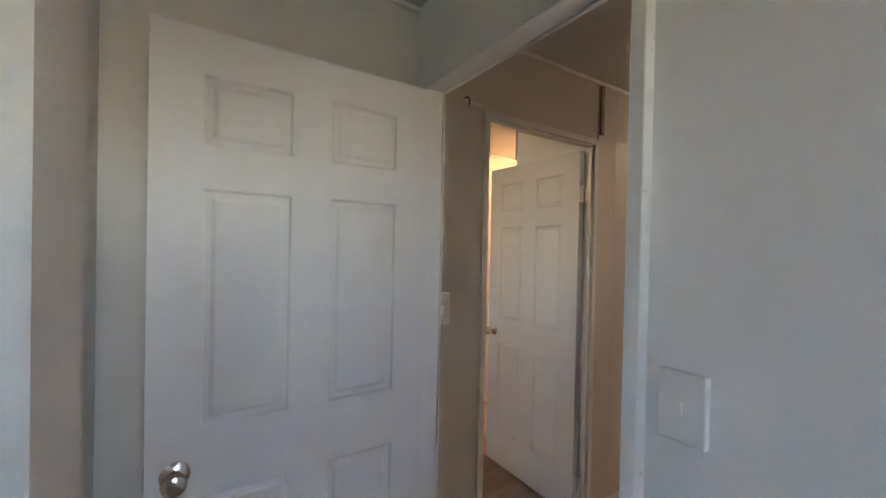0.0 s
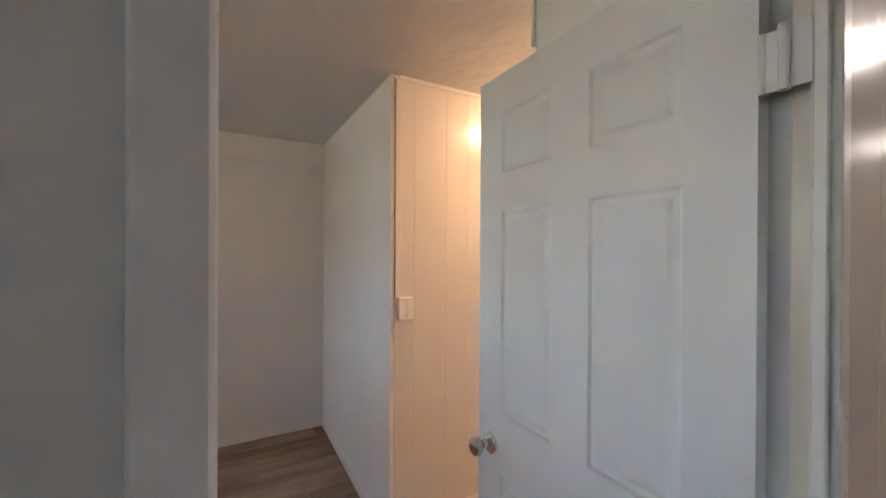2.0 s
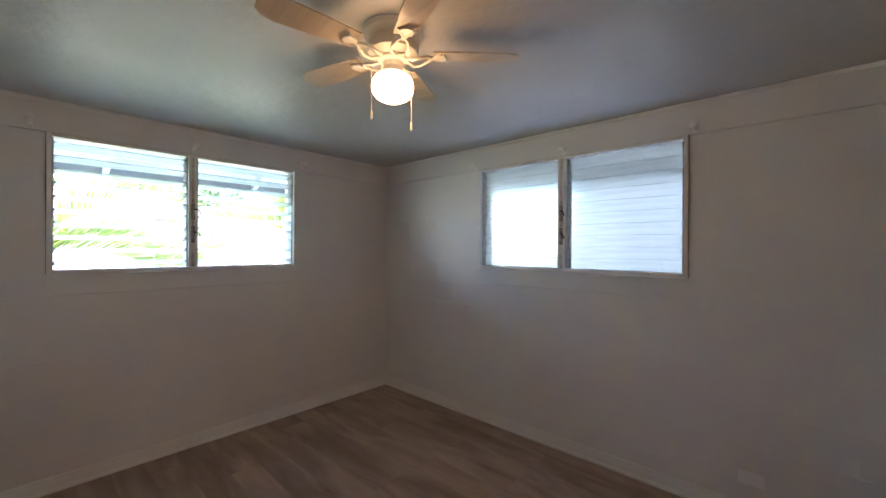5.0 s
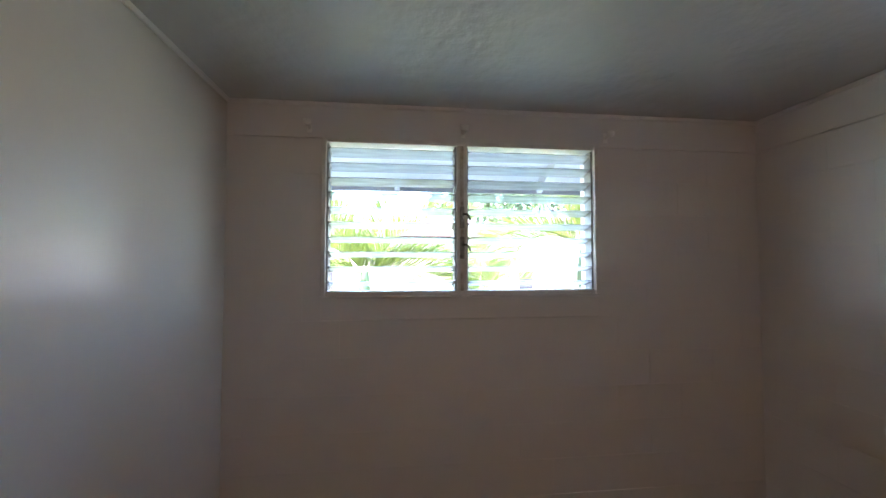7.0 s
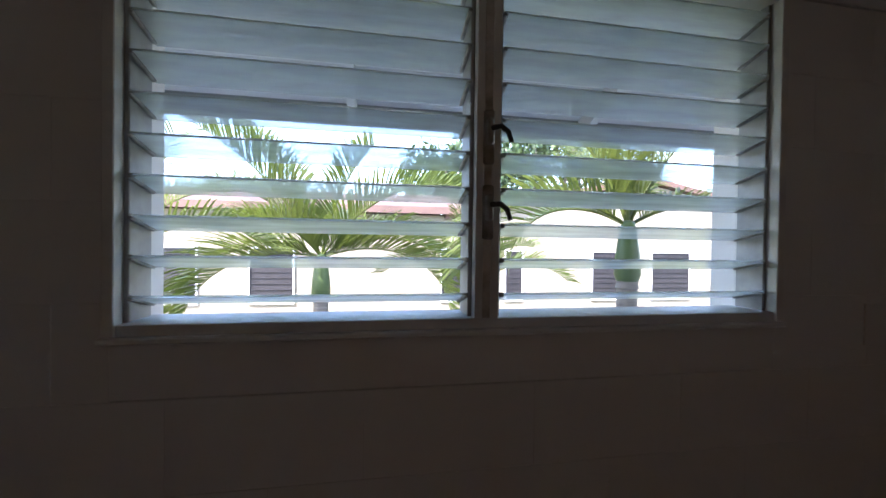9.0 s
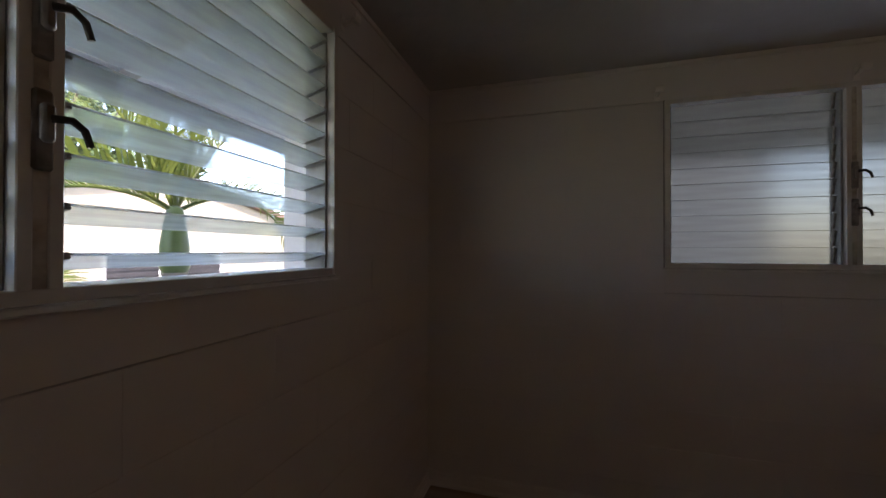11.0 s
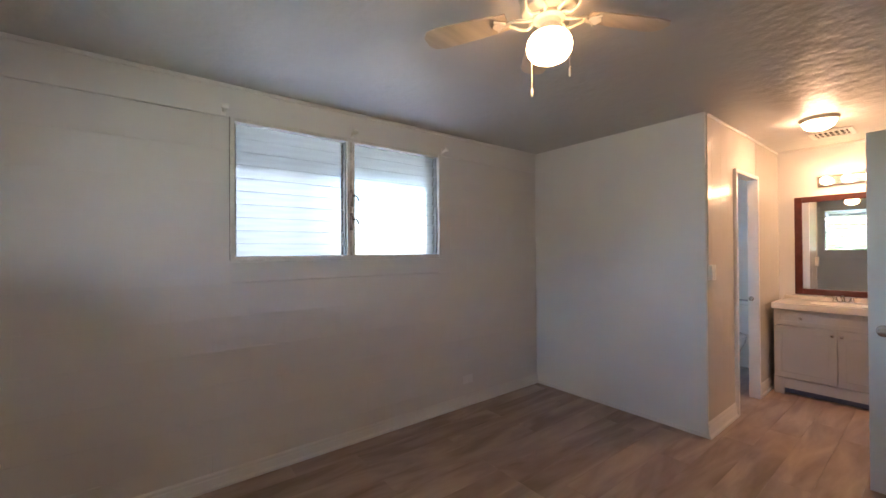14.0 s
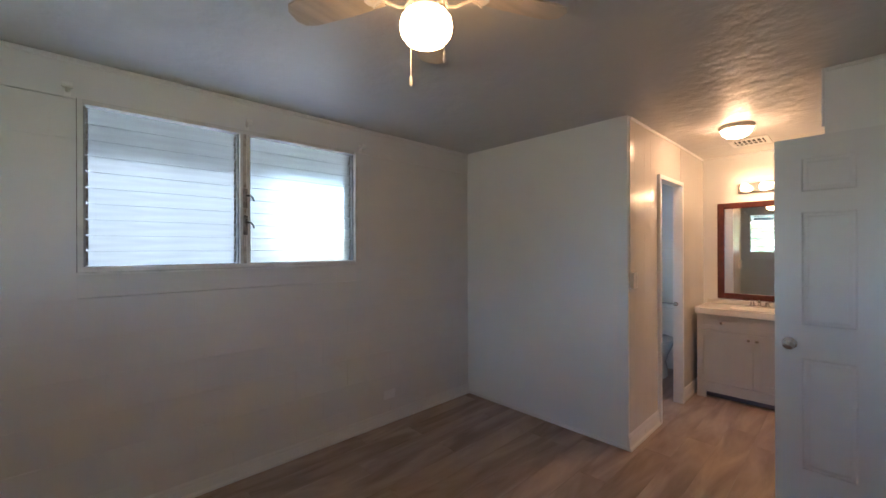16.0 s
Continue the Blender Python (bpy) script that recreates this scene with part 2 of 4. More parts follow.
# ---- the plan ----
H = 2.40
XE, YS, YH = 4.155, -3.140, -3.195     # closet face; south wall, bedroom and hall faces
YP = -1.560                            # alcove face of the toilet partition
XV = 6.20                              # vanity wall
XD, XDT = 3.08, 3.126                   # wall between the first room and the hall
HY = -4.27                             # hall's other wall
HX = 9.6
RX, RY = -0.2, -6.9                    # first room's far corner
WZ0, WZ1 = 1.335, 2.200
W1Y0, W1Y1 = -2.640, -1.060            # west window
W2X0, W2X1 = 1.296, 2.881              # north window
D2X0, D2X1 = 3.432, 4.150              # bedroom doorway
D1Y0, D1Y1 = -4.066, -3.313            # first room's doorway
TDX0, TDX1 = 4.800, 5.370              # toilet doorway
DH = 2.055

# ---- large structure ----
M_path = paint("concrete_path", (0.34, 0.34, 0.33), 0.85, 0.1, 40, 0.3, 0.8)
solid("pavement", boxes([(-2.6, HX + 2, 0.2, 5.5, -0.56, -0.52), (-2.6, -0.2, -8, 0.2, -0.56, -0.52)]), M_path, "grey concrete path along the house", "pavement")
solid("ground", boxes([(-60, 60, -60, 60, -0.75, -0.55)]), M_grass, "short green lawn around the houses", "ground")
floor = solid("floor", boxes([(-0.2, HX + 0.2, RY - 0.2, 0.2, -0.55, -0.004)]), M_underlay, "brown wood-look plank floor", "floor")
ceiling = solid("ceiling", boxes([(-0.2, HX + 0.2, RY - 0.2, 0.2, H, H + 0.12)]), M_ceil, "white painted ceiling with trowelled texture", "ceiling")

wall_north = solid("wall_north", boxes([
    (-0.2, W2X0, 0.0025, 0.2, -0.1, 2.1975), (W2X1, 4.55, 0.0025, 0.2, -0.1, 2.1975), (W2X0, W2X1, 0.0025, 0.2, -0.1, 1.20),
    (W2X0, W2X1, 0.0, 0.2, 1.203, WZ0),
    (-0.2, 6.6, -0.004, 0.2, 2.2025, H),
    (4.55, 4.9, 0.0025, 0.2, -0.1, 2.2025), (4.9, 5.5, 0.0025, 0.2, -0.1, 1.35), (5.5, 5.9, 0.0025, 0.2, -0.1, 2.2025), (5.9, 6.6, 0.0025, 0.2, -0.1, 2.2025)]),
    M_block, "white painted concrete block wall", "wall")
wall_west = solid("wall_west", boxes([
    (-0.2, -0.0025, -5.5, W1Y0, -0.1, 2.1975), (-0.2, -0.0025, RY, -5.85, -0.1, 2.1975), (-0.2, -0.0025, -5.85, -5.5, -0.1, 1.6), (-0.2, -0.0025, W1Y1, 0.0, -0.1, 2.1975), (-0.2, -0.0025, W1Y0, W1Y1, -0.1, 1.20),
    (-0.2, 0.0, W1Y0, W1Y1, 1.203, WZ0),
    (-0.2, 0.004, RY, -0.004, 2.2025, H)]), M_block, "white painted concrete block wall", "wall")
wall_south = solid("wall_south", boxes([
    (0, D2X0 - 0.03, YH, YS, 0, H), (D2X1 + 0.03, 5.62, YH, YS, 0, H), (D2X0 - 0.03, D2X1 + 0.03, YH, YS, DH + 0.03, H),
    (5.62, 6.29, YH, YS, 2.05, H), (6.29, 7.12, YH, YS, 0, H), (7.12, 7.90, YH, YS, 2.05, H), (7.90, HX, YH, YS, 0, H)]),
    M_panel, "glossy off-white panelled partition wall", "wall")
wall_closet = solid("wall_closet", boxes([(XE, XE + 0.1, YP + 0.0, 0, 0, H)]), M_wall, "smooth white partition wall end", "wall")
# unseen window for the toilet's daylight; the pane's warm tint takes out the blue
window_3 = thing("window_3", "unseen toilet window, its warm pane added to tint the daylight", "window", (5.2, 0.1, 1.35), kind="structure")
part("pane", boxes([(-0.299, 0.299, 0, 0.006, 0.001, 0.851)]), glass("warm_obscure_glass", (0.90, 0.86, 0.76), 0.4, 0.1, 8, 0.4, (1, 1, 1), (0.9, 0.86, 0.76)), window_3).visible_shadow = False
wall_toilet = solid("wall_toilet", boxes([
    (XE + 0.1, TDX0 - 0.035, YP, YP + 0.04, 0, H), (TDX1 + 0.035, XV, YP, YP + 0.04, 0, H), (6.46, 6.56, YP + 0.04, 0, 0, H), (XV + 0.1, 6.46, YP + 0.02, YP + 0.04, 0, H), (TDX0 - 0.035, TDX1 + 0.035, YP, YP + 0.04, 2.055, H)]),
    M_panel, "off-white grooved panel wall beside the toilet door", "wall")
wall_vanity = solid("wall_vanity", boxes([(XV, XV + 0.1, YS, YP + 0.04, 0, H)]), M_wall, "cream painted wall behind the vanity", "wall")
wall_nib = solid("wall_nib", boxes([(4.195, 4.285, YS, -2.565, 0, H)]), M_wall, "short white wall behind the open door", "wall")
wall_first_room = solid("wall_first_room", boxes([
    (XD, XDT, D1Y1 + 0.03, YH, 0, H), (XD, XDT, RY, D1Y0 - 0.03, 0, H), (XD, XDT, D1Y0 - 0.03, D1Y1 + 0.03, DH + 0.03, H)]),
    M_wall, "white painted wall around the first doorway", "wall")
wall_hall = solid("wall_hall", boxes([(XDT, HX, HY - 0.1, HY, 0, H), (HX, HX + 0.1, HY, 0, 0, H), (8.1, 8.2, YS, 0, 0, H)]), M_panel, "off-white hall wall", "wall")
wall_back = solid("wall_back", boxes([(-0.2, 2.3, RY - 0.2, RY, 0, H), (2.7, XDT, RY - 0.2, RY, 0, H), (2.3, 2.7, RY - 0.2, RY, 0, 1.72), (2.3, 2.7, RY - 0.2, RY, 2.2, H)]), M_wall,
                  "white wall of the first room", "wall")
wall_closet_return = solid("wall_closet_return", boxes([(2.06, 2.165, -3.66, YH, 0, H), (0, 2.06, -3.66, -3.56, 0, H)]), M_wall, "white corner of a built-in closet", "wall")


# ---- windows ----
M_outline = paint("dark_frame_line", (0.22, 0.20, 0.18), 0.8, 0.3, 60, 0.1, 9, tint=(0.45, 0.43, 0.40))
M_rail = paint("weathered_aluminium", (0.36, 0.37, 0.37), 0.5, 0.12, 60, 0.1, 14, metal=0.3)
M_strip = paint("stained_mullion_strip", (0.66, 0.62, 0.56), 0.6, 0.2, 60, 0.1, 18, tint=(0.34, 0.29, 0.24))
M_worn = paint("worn_crank_metal", (0.34, 0.32, 0.30), 0.45, 0.25, 60, 0.1, 25, metal=0.5)


def jalousie(name, label, width, m, tilt, pane_mat, blade_label, half=0.052):
    """Louvred window, built with x along the wall, y outwards, z up from its sill; two bays of ten blades."""
    hgt = WZ1 - WZ0
    w = thing(name, label, "window", kind="structure")
    w.matrix_basis = m
    fr, half_post = 0.022, 0.029
    part("window_frame", boxes([
        (0, fr, -0.026, 0.10, 0, hgt), (width - fr, width, -0.026, 0.10, 0, hgt),
        (fr, width - fr, -0.020, 0.10, hgt - fr, hgt), (fr, width - fr, -0.020, 0.10, 0, 0.024)], 0.002), M_frame, w)
    part("window_sill", box(bmesh.new(), -0.008, width + 0.008, -0.030, 0.06, -0.014, -0.001, 0.003), M_frame, w)
    mid = width * 0.488
    # thin dark line along the sides and top of the frame
    part("frame_outline", boxes([(-0.004, 0, -0.006, 0.004, -0.001, hgt + 0.004), (width, width + 0.004, -0.006, 0.004, -0.001, hgt + 0.004), (0, width, -0.006, 0.004, hgt, hgt + 0.004)]), M_outline, w, "uneven dark line around the frame")
    part("mullion", boxes([(mid - half_post, mid - 0.009, -0.020, 0.10, fr, hgt - fr), (mid + 0.009, mid + half_post, -0.020, 0.10, fr, hgt - fr)], 0.002), M_frame, w)
    part("mullion_strip", boxes([(mid - 0.009, mid + 0.009, -0.017, 0.098, fr, hgt - fr)]), M_strip, w, "stained tan strip between the two bays")
    for a, b in ((fr, mid - half_post), (mid + half_post, width - fr)):
        for x in (a, b - 0.010):
            part("jalousie_rail", box(bmesh.new(), x, x + 0.010, 0.004, 0.085, fr, hgt - fr, 0.002), M_rail, w, "weathered aluminium louver rail")
        n = 10
        pitch = (hgt - 2 * fr) / n
        one = bmesh.new()
        box(one, a + 0.012 - (a + b) / 2, b - 0.012 - (a + b) / 2, -half, half, -0.0028, 0.0028, 0.0012)
        me = mesh_of("louver_blade", one, pane_mat)
        clip = bmesh.new()
        for s in (-1, 1):
            box(clip, s * ((b - a) / 2 - 0.014) - 0.005, s * ((b - a) / 2 - 0.014) + 0.005, -half + 0.002, half - 0.010, -0.0075, 0.0045, 0.002)
        cm = mesh_of("clip", clip, M_worn)
        for k in range(n):
            o = new("louver_blade", me)
            o.parent = w
            if blade_label:
                o["label"] = blade_label
            o.matrix_basis = pose((a + b) / 2, 0.046, fr + pitch * (k + 0.5), -tilt - random.uniform(-1.2, 1.2), 0, 0)
            o.visible_shadow = False
            c = new("clip", cm)
            c.parent = o
    for z in (0.435, 0.265):
        bm = bmesh.new()
        box(bm, mid - 0.013, mid + 0.013, -0.026, -0.016, z - 0.062, z + 0.062, 0.004)
        box(bm, mid - 0.009, mid + 0.009, -0.040, -0.026, z - 0.020, z + 0.040, 0.005)
        cr = part("crank", bm, M_worn, w, "worn metal crank operator", 40)
        bm = bmesh.new()
        tube(bm, [(mid + 0.002, -0.040, z + 0.016), (mid + 0.018, -0.056, z + 0.016), (mid + 0.032, -0.060, z + 0.004), (mid + 0.040, -0.060, z - 0.020)], 0.0065, 8, 0.85)
        part("crank_handle", bm, M_iron, cr, "dark metal crank handle", 40)
    return w


window_1 = jalousie("window_1", "open glass louver window in a white metal frame", W1Y1 - W1Y0, pose(0, W1Y0, WZ0, 0, 0, 90), 14, M_louver, "tilted clear glass louver blade")
window_2 = jalousie("window_2", "closed obscure glass louver window in a white frame", W2X1 - W2X0, pose(W2X0, 0, WZ0, 0, 0, 0), 77, M_frost, "closed obscure glass louver blade", 0.0426)


def curtain_bracket(at, turn):
    """White curtain rod bracket; it stands out along -y."""
    t = thing("curtain_bracket", "white metal curtain rod bracket above the window", "bracket", at, "curtain brackets", turn=turn)
    part("back_plate", box(bmesh.new(), -0.013, 0.013, -0.004, 0, -0.030, 0.030, 0.0015), M_plate, t)
    bm = bmesh.new()
    tube(bm, [(0, -0.003, -0.004), (0, -0.026, 0.0), (0, -0.050, 0.006)], 0.009, 10)
    box(bm, -0.021, 0.021, -0.066, -0.046, -0.004, 0.006, 0.003)
    box(bm, -0.021, 0.021, -0.068, -0.062, 0.002, 0.024, 0.002)
    part("hook_arm", bm, M_plate, t, smooth=50)
    return t


b0 = curtain_bracket((1.262, -0.004, 2.236), 0)
for x, z in ((2.085, 2.240), (2.915, 2.236)):
    copy_thing(b0, pose(x, -0.004, z))
for y in (-2.71, -1.86, -1.0):
    copy_thing(b0, pose(0.004, y, 2.258, 0, 0, 90))

# ---- doors ----


def six_panel(bm, w, h, t):
    """A moulded six-panel leaf, x from 0 (hinge) to w, y from 0 to t, z from 0 to h."""
    xs = [0, 0.112, w / 2 - 0.055, w / 2 + 0.055, w - 0.112, w]
    zs = [0, 0.235, 0.835, 1.015, 1.625, 1.735, h - 0.115, h]
    for y, flip in ((0, False), (t, True)):
        vs = [[bm.verts.new((x, y, z)) for z in zs] for x in xs]
        panels = []
        for i in range(5):
            for j in range(7):
                q = (vs[i][j], vs[i + 1][j], vs[i + 1][j + 1], vs[i][j + 1])
                f = bm.faces.new(q[::-1] if flip else q)
                if i in (1, 3) and j in (1, 3, 5):
                    panels.append(f)
        bm.normal_update()
        bmesh.ops.inset_individual(bm, faces=panels, thickness=0.010, depth=-0.005)
        bmesh.ops.inset_individual(bm, faces=panels, thickness=0.018, depth=0.0)
        bmesh.ops.inset_individual(bm, faces=panels, thickness=0.014, depth=0.0035)
    bm.verts.ensure_lookup_table()
    for (x0, z0, x1, z1) in ((0, 0, w, 0), (w, 0, w, h), (w, h, 0, h), (0, h, 0, 0)):
        bm.faces.new([bm.verts.new(c) for c in ((x0, 0, z0), (x1, 0, z1), (x1, t, z1), (x0, t, z0))])
    bmesh.ops.remove_doubles(bm, verts=bm.verts, dist=0.0002)
    return bm


def knob(bm, x, z, y, s):
    m = Matrix.Translation((x, y, z)) @ Euler((radians(-90 * s), 0, 0)).to_matrix().to_4x4()
    lathe(bm, [(0.0, 0), (0.032, 0), (0.033, 0.005), (0.026, 0.010), (0.012, 0.014), (0.011, 0.030), (0.016, 0.036), (0.025, 0.043), (0.028, 0.053), (0.025, 0.063), (0.016, 0.068), (0, 0.069)], 20, m)
    return bm


def panel_door(name, label, at, turn, w=0.765, h=2.03, hinge_y=0.0):
    d = thing(name, label, "door", at, turn=turn, kind="structure")
    t = 0.035
    leaf = part("leaf", six_panel(bmesh.new(), w, h, t), M_door, d)
    for y, s in ((0.0, -1), (t, 1)):
        part("knob", knob(bmesh.new(), w - 0.062, 0.91, y, s), M_chrome, d, "round brushed nickel door knob", 40)
    part("latch_plate", box(bmesh.new(), w - 0.0005, w + 0.0015, 0.006, t - 0.006, 0.88, 0.94), M_chrome, d)
    for z in (0.20, 1.79):
        bm = boxes([(-0.004, 0.0, 0.002, t - 0.002, z - 0.045, z + 0.045)])
        rod(bm, (-0.006, hinge_y, z - 0.046), (-0.006, hinge_y, z + 0.046), 0.0065)
        part("hinge", bm, M_hinge, d, "white overpainted hinge")
    return d


# the bedroom door stands open square to its wall; the first one too
door_2 = panel_door("door_2", "white six-panel door standing open into the bedroom", (4.183, -3.110, 0.012), 90, 0.747, hinge_y=0.035)
door_1 = panel_door("door_1", "white six-panel door standing open along the wall", (3.042, -3.296, 0.012), 180, hinge_y=0.0)


def jamb_set(name, label, rows, stops):
    t = thing(name, label, "door frame", kind="structure")
    for r in rows:
        part("jamb", box(bmesh.new(), *r, bevel=0.002), M_trim, t)
    for r in stops:
        part("door_stop", box(bmesh.new(), *r, bevel=0.002), M_trim, t)
    return t


df2 = jamb_set("door_frame_2", "white painted wooden door frame", [
    (D2X0 - 0.03, D2X0, YH - 0.009, YS + 0.012, 0, DH), (D2X1, D2X1 + 0.03, YH - 0.009, YS - 0.03, 0, DH), (D2X0 - 0.03, D2X1 + 0.03, YH - 0.009, YS + 0.012, DH, DH + 0.03)],
    [(D2X1 - 0.012, D2X1, YH + 0.002, YS - 0.036, 0, DH - 0.012), (D2X0, D2X1, YH + 0.002, YS - 0.036, DH - 0.012, DH)])
jamb_set("door_frame_1", "white painted wooden door frame", [
    (XD - 0.03, XDT + 0.003, D1Y0 - 0.03, D1Y0, 0, DH), (XD - 0.03, XDT + 0.003, D1Y1, D1Y1 + 0.03, 0, DH), (XD - 0.03, XDT + 0.003, D1Y0 - 0.03, D1Y1 + 0.03, DH, DH + 0.03)],
    [(XD + 0.036, XDT - 0.005, D1Y0, D1Y0 + 0.012, 0, DH - 0.012), (XD + 0.036, XDT - 0.005, D1Y1 - 0.012, D1Y1, 0, DH - 0.012), (XD + 0.036, XDT - 0.005, D1Y0, D1Y1, DH - 0.012, DH)])
tdf = jamb_set("toilet_door_frame", "white painted frame of the toilet doorway", [
    (TDX0 - 0.035, TDX0, YP - 0.028, YP + 0.055, 0, 2.02), (TDX1, TDX1 + 0.035, YP - 0.028, YP + 0.055, 0, 2.02), (TDX0 - 0.035, TDX1 + 0.035, YP - 0.028, YP + 0.055, 2.02, 2.055)], [])
part("knob", lathe(bmesh.new(), [(0, 0), (0.014, 0), (0.012, 0.008), (0.008, 0.018), (0.018, 0.026), (0.021, 0.036), (0.014, 0.044), (0, 0.045)], 16, Matrix.Translation((TDX1, YP + 0.022, 0.925)) @ Euler((0, radians(-90), 0)).to_matrix().to_4x4()), M_chrome, tdf, "small nickel knob", 40)
jamb_set("hall_door_frame", "white painted frame of the hall cupboard", [
    (5.59, 5.625, YH - 0.038, YS, 0, 2.052), (6.285, 6.32, YH - 0.010, YS, 0, 2.052), (5.625, 6.285, YH - 0.010, YS, 2.018, 2.052)], [])
jamb_set("far_door_frame", "white painted frame of the far doorway", [
    (7.085, 7.12, YH - 0.038, YS, 0, 2.05), (7.90, 7.935, YH - 0.038, YS, 0, 2.05), (7.085, 7.935, YH - 0.038, YS, 2.05, 2.08)], [])
for z in (0.212, 1.802):
    bm = boxes([(D2X1 - 0.006, D2X1 - 0.0025, YS - 0.034, YS + 0.030, z - 0.045, z + 0.045)])
    rod(bm, (D2X1 - 0.009, YS - 0.004, z - 0.048), (D2X1 - 0.009, YS - 0.004, z + 0.048), 0.0075)
    part("hinge_leaf", bm, M_hinge, df2, "white overpainted hinge leaf")

# ---- trim ----


def skirting(name, label, p, q, h=0.100, t=0.012, shoe=False):
    """Baseboard from p to q along a wall; its back lies on the line, its face to the left of the way."""
    p, q = Vector((*p, 0)), Vector((*q, 0))
    d = (q - p).normalized()
    nrm = Vector((-d.y, d.x, 0))
    prof = [(0, 0), (t, 0), (t, h - 0.012), (t * 0.5, h), (0, h)]
    if shoe:
        prof = [(0, 0), (t + 0.014, 0), (t + 0.013, 0.014), (t + 0.002, 0.024), (t, h * 0.66), (t * 0.75, h * 0.72), (t * 0.75, h * 0.88), (t * 0.3, h), (0, h)]
    bm = bmesh.new()
    a = [bm.verts.new(p + nrm * u + Vector((0, 0, z))) for u, z in prof]
    b = [bm.verts.new(q + nrm * u + Vector((0, 0, z))) for u, z in prof]
    for i in range(len(prof)):
        j = (i + 1) % len(prof)
        bm.faces.new((a[i], a[j], b[j], b[i]))
    bm.faces.new(a[::-1]), bm.faces.new(b)
    return solid(name, bm, M_trim, label, "baseboard")


skirting("baseboard_north", "white painted baseboard", (XE, 0), (0, 0), 0.092, 0.011, True)
skirting("baseboard_west", "white painted baseboard", (0, 0), (0, YS), 0.092, 0.011, True)
skirting("baseboard_south", "white painted baseboard", (0, YS), (D2X0 - 0.03, YS), 0.092, 0.011, True)
skirting("baseboard_closet", "thin white quarter-round trim", (XE, YP - 0.012), (XE, 0), 0.022, 0.012)
skirting("baseboard_toilet", "white moulded baseboard", (TDX0 - 0.035, YP), (XE - 0.012, YP), 0.115, 0.014, True)
skirting("baseboard_alcove", "white moulded baseboard", (XV, YP), (TDX1 + 0.035, YP), 0.115, 0.014, True)
skirting("baseboard_vanity", "white moulded baseboard", (XV, YS), (XV, YP), 0.115, 0.014, True)
skirting("baseboard_hall", "white moulded baseboard", (5.59, YH), (D2X1 + 0.03, YH), 0.115, 0.014, True)
skirting("baseboard_hall_far", "white moulded baseboard", (7.085, YH), (6.32, YH), 0.115, 0.014, True)
# the leaf's tan colour stands in for warm light falling on the door
fd = thing("far_door", "closed door at the far end of the hall, warm light put into its tan colour", "door", (7.12, YH + 0.012, 0.01), kind="structure")
part("leaf", box(bmesh.new(), 0.002, 0.778, 0, 0.035, 0, 2.035, 0.002), paint("warm_lit_door", (0.50, 0.34, 0.20), 0.4, 0.1, 20, 0.05, 3, stretch=(6, 1, 0.6)), fd)


def cornice(name, rows):
    return solid(name, boxes(rows, 0.004), M_trim, "narrow white ceiling trim", "trim")


cornice("trim_bedroom", [(0, XE, -0.016, 0, H - 0.024, H), (0, 0.016, YS + 0.016, -0.016, H - 0.024, H), (0, 4.195, YS, YS + 0.016, H - 0.024, H)])
cornice("trim_alcove", [(XE + 0.04, XV, YP - 0.012, YP, H - 0.022, H), (XV - 0.012, XV, YS, YP - 0.012, H - 0.022, H), (4.181, 4.195, YS + 0.016, -2.565, H - 0.02, H)])
cornice("trim_hall", [(XDT, HX, YH - 0.014, YH, H - 0.022, H), (0, XD, YH - 0.014, YH, H - 0.022, H)])
solid("trim_nib_corner", boxes([(4.187, 4.197, -2.567, -2.553, 2.09, H)], 0.003), M_trim, "white corner bead on the short wall", "trim")
solid("trim_closet_corner", boxes([(XE - 0.002, XE + 0.016, YP - 0.004, YP, 0.1, H)], 0.001), M_trim, "white corner bead on the closet wall", "trim")
solid("trim_hall_batten", boxes([(4.188, 4.214, YH - 0.014, YH, 2.115, 2.376)], 0.002), paint("raw_batten", (0.30, 0.25, 0.20), 0.6, 0.15, 40, 0.1, 8), "bare brown batten above the bedroom door", "trim")

# hall cupboard door and the far doorway
hd = thing("hall_cupboard_door", "flat white cupboard door in the hall", "door", (5.625, YH + 0.012, 0.01), kind="structure")
part("leaf", box(bmesh.new(), 0.002, 0.658, 0, 0.035, 0, 2.006, 0.002), M_door, hd)
bm = bmesh.new()
lathe(bm, [(0, 0), (0.033, 0), (0.031, 0.009), (0.013, 0.014), (0.013, 0.050), (0, 0.052)], 16, Matrix.Translation((0.06, 0, 0.95)) @ Euler((radians(90), 0, 0)).to_matrix().to_4x4())
tube(bm, [(0.06, -0.046, 0.95), (0.11, -0.052, 0.952), (0.175, -0.050, 0.946)], 0.011, 8)
part("lever_handle", bm, M_chrome, hd, "brushed nickel lever", 40)

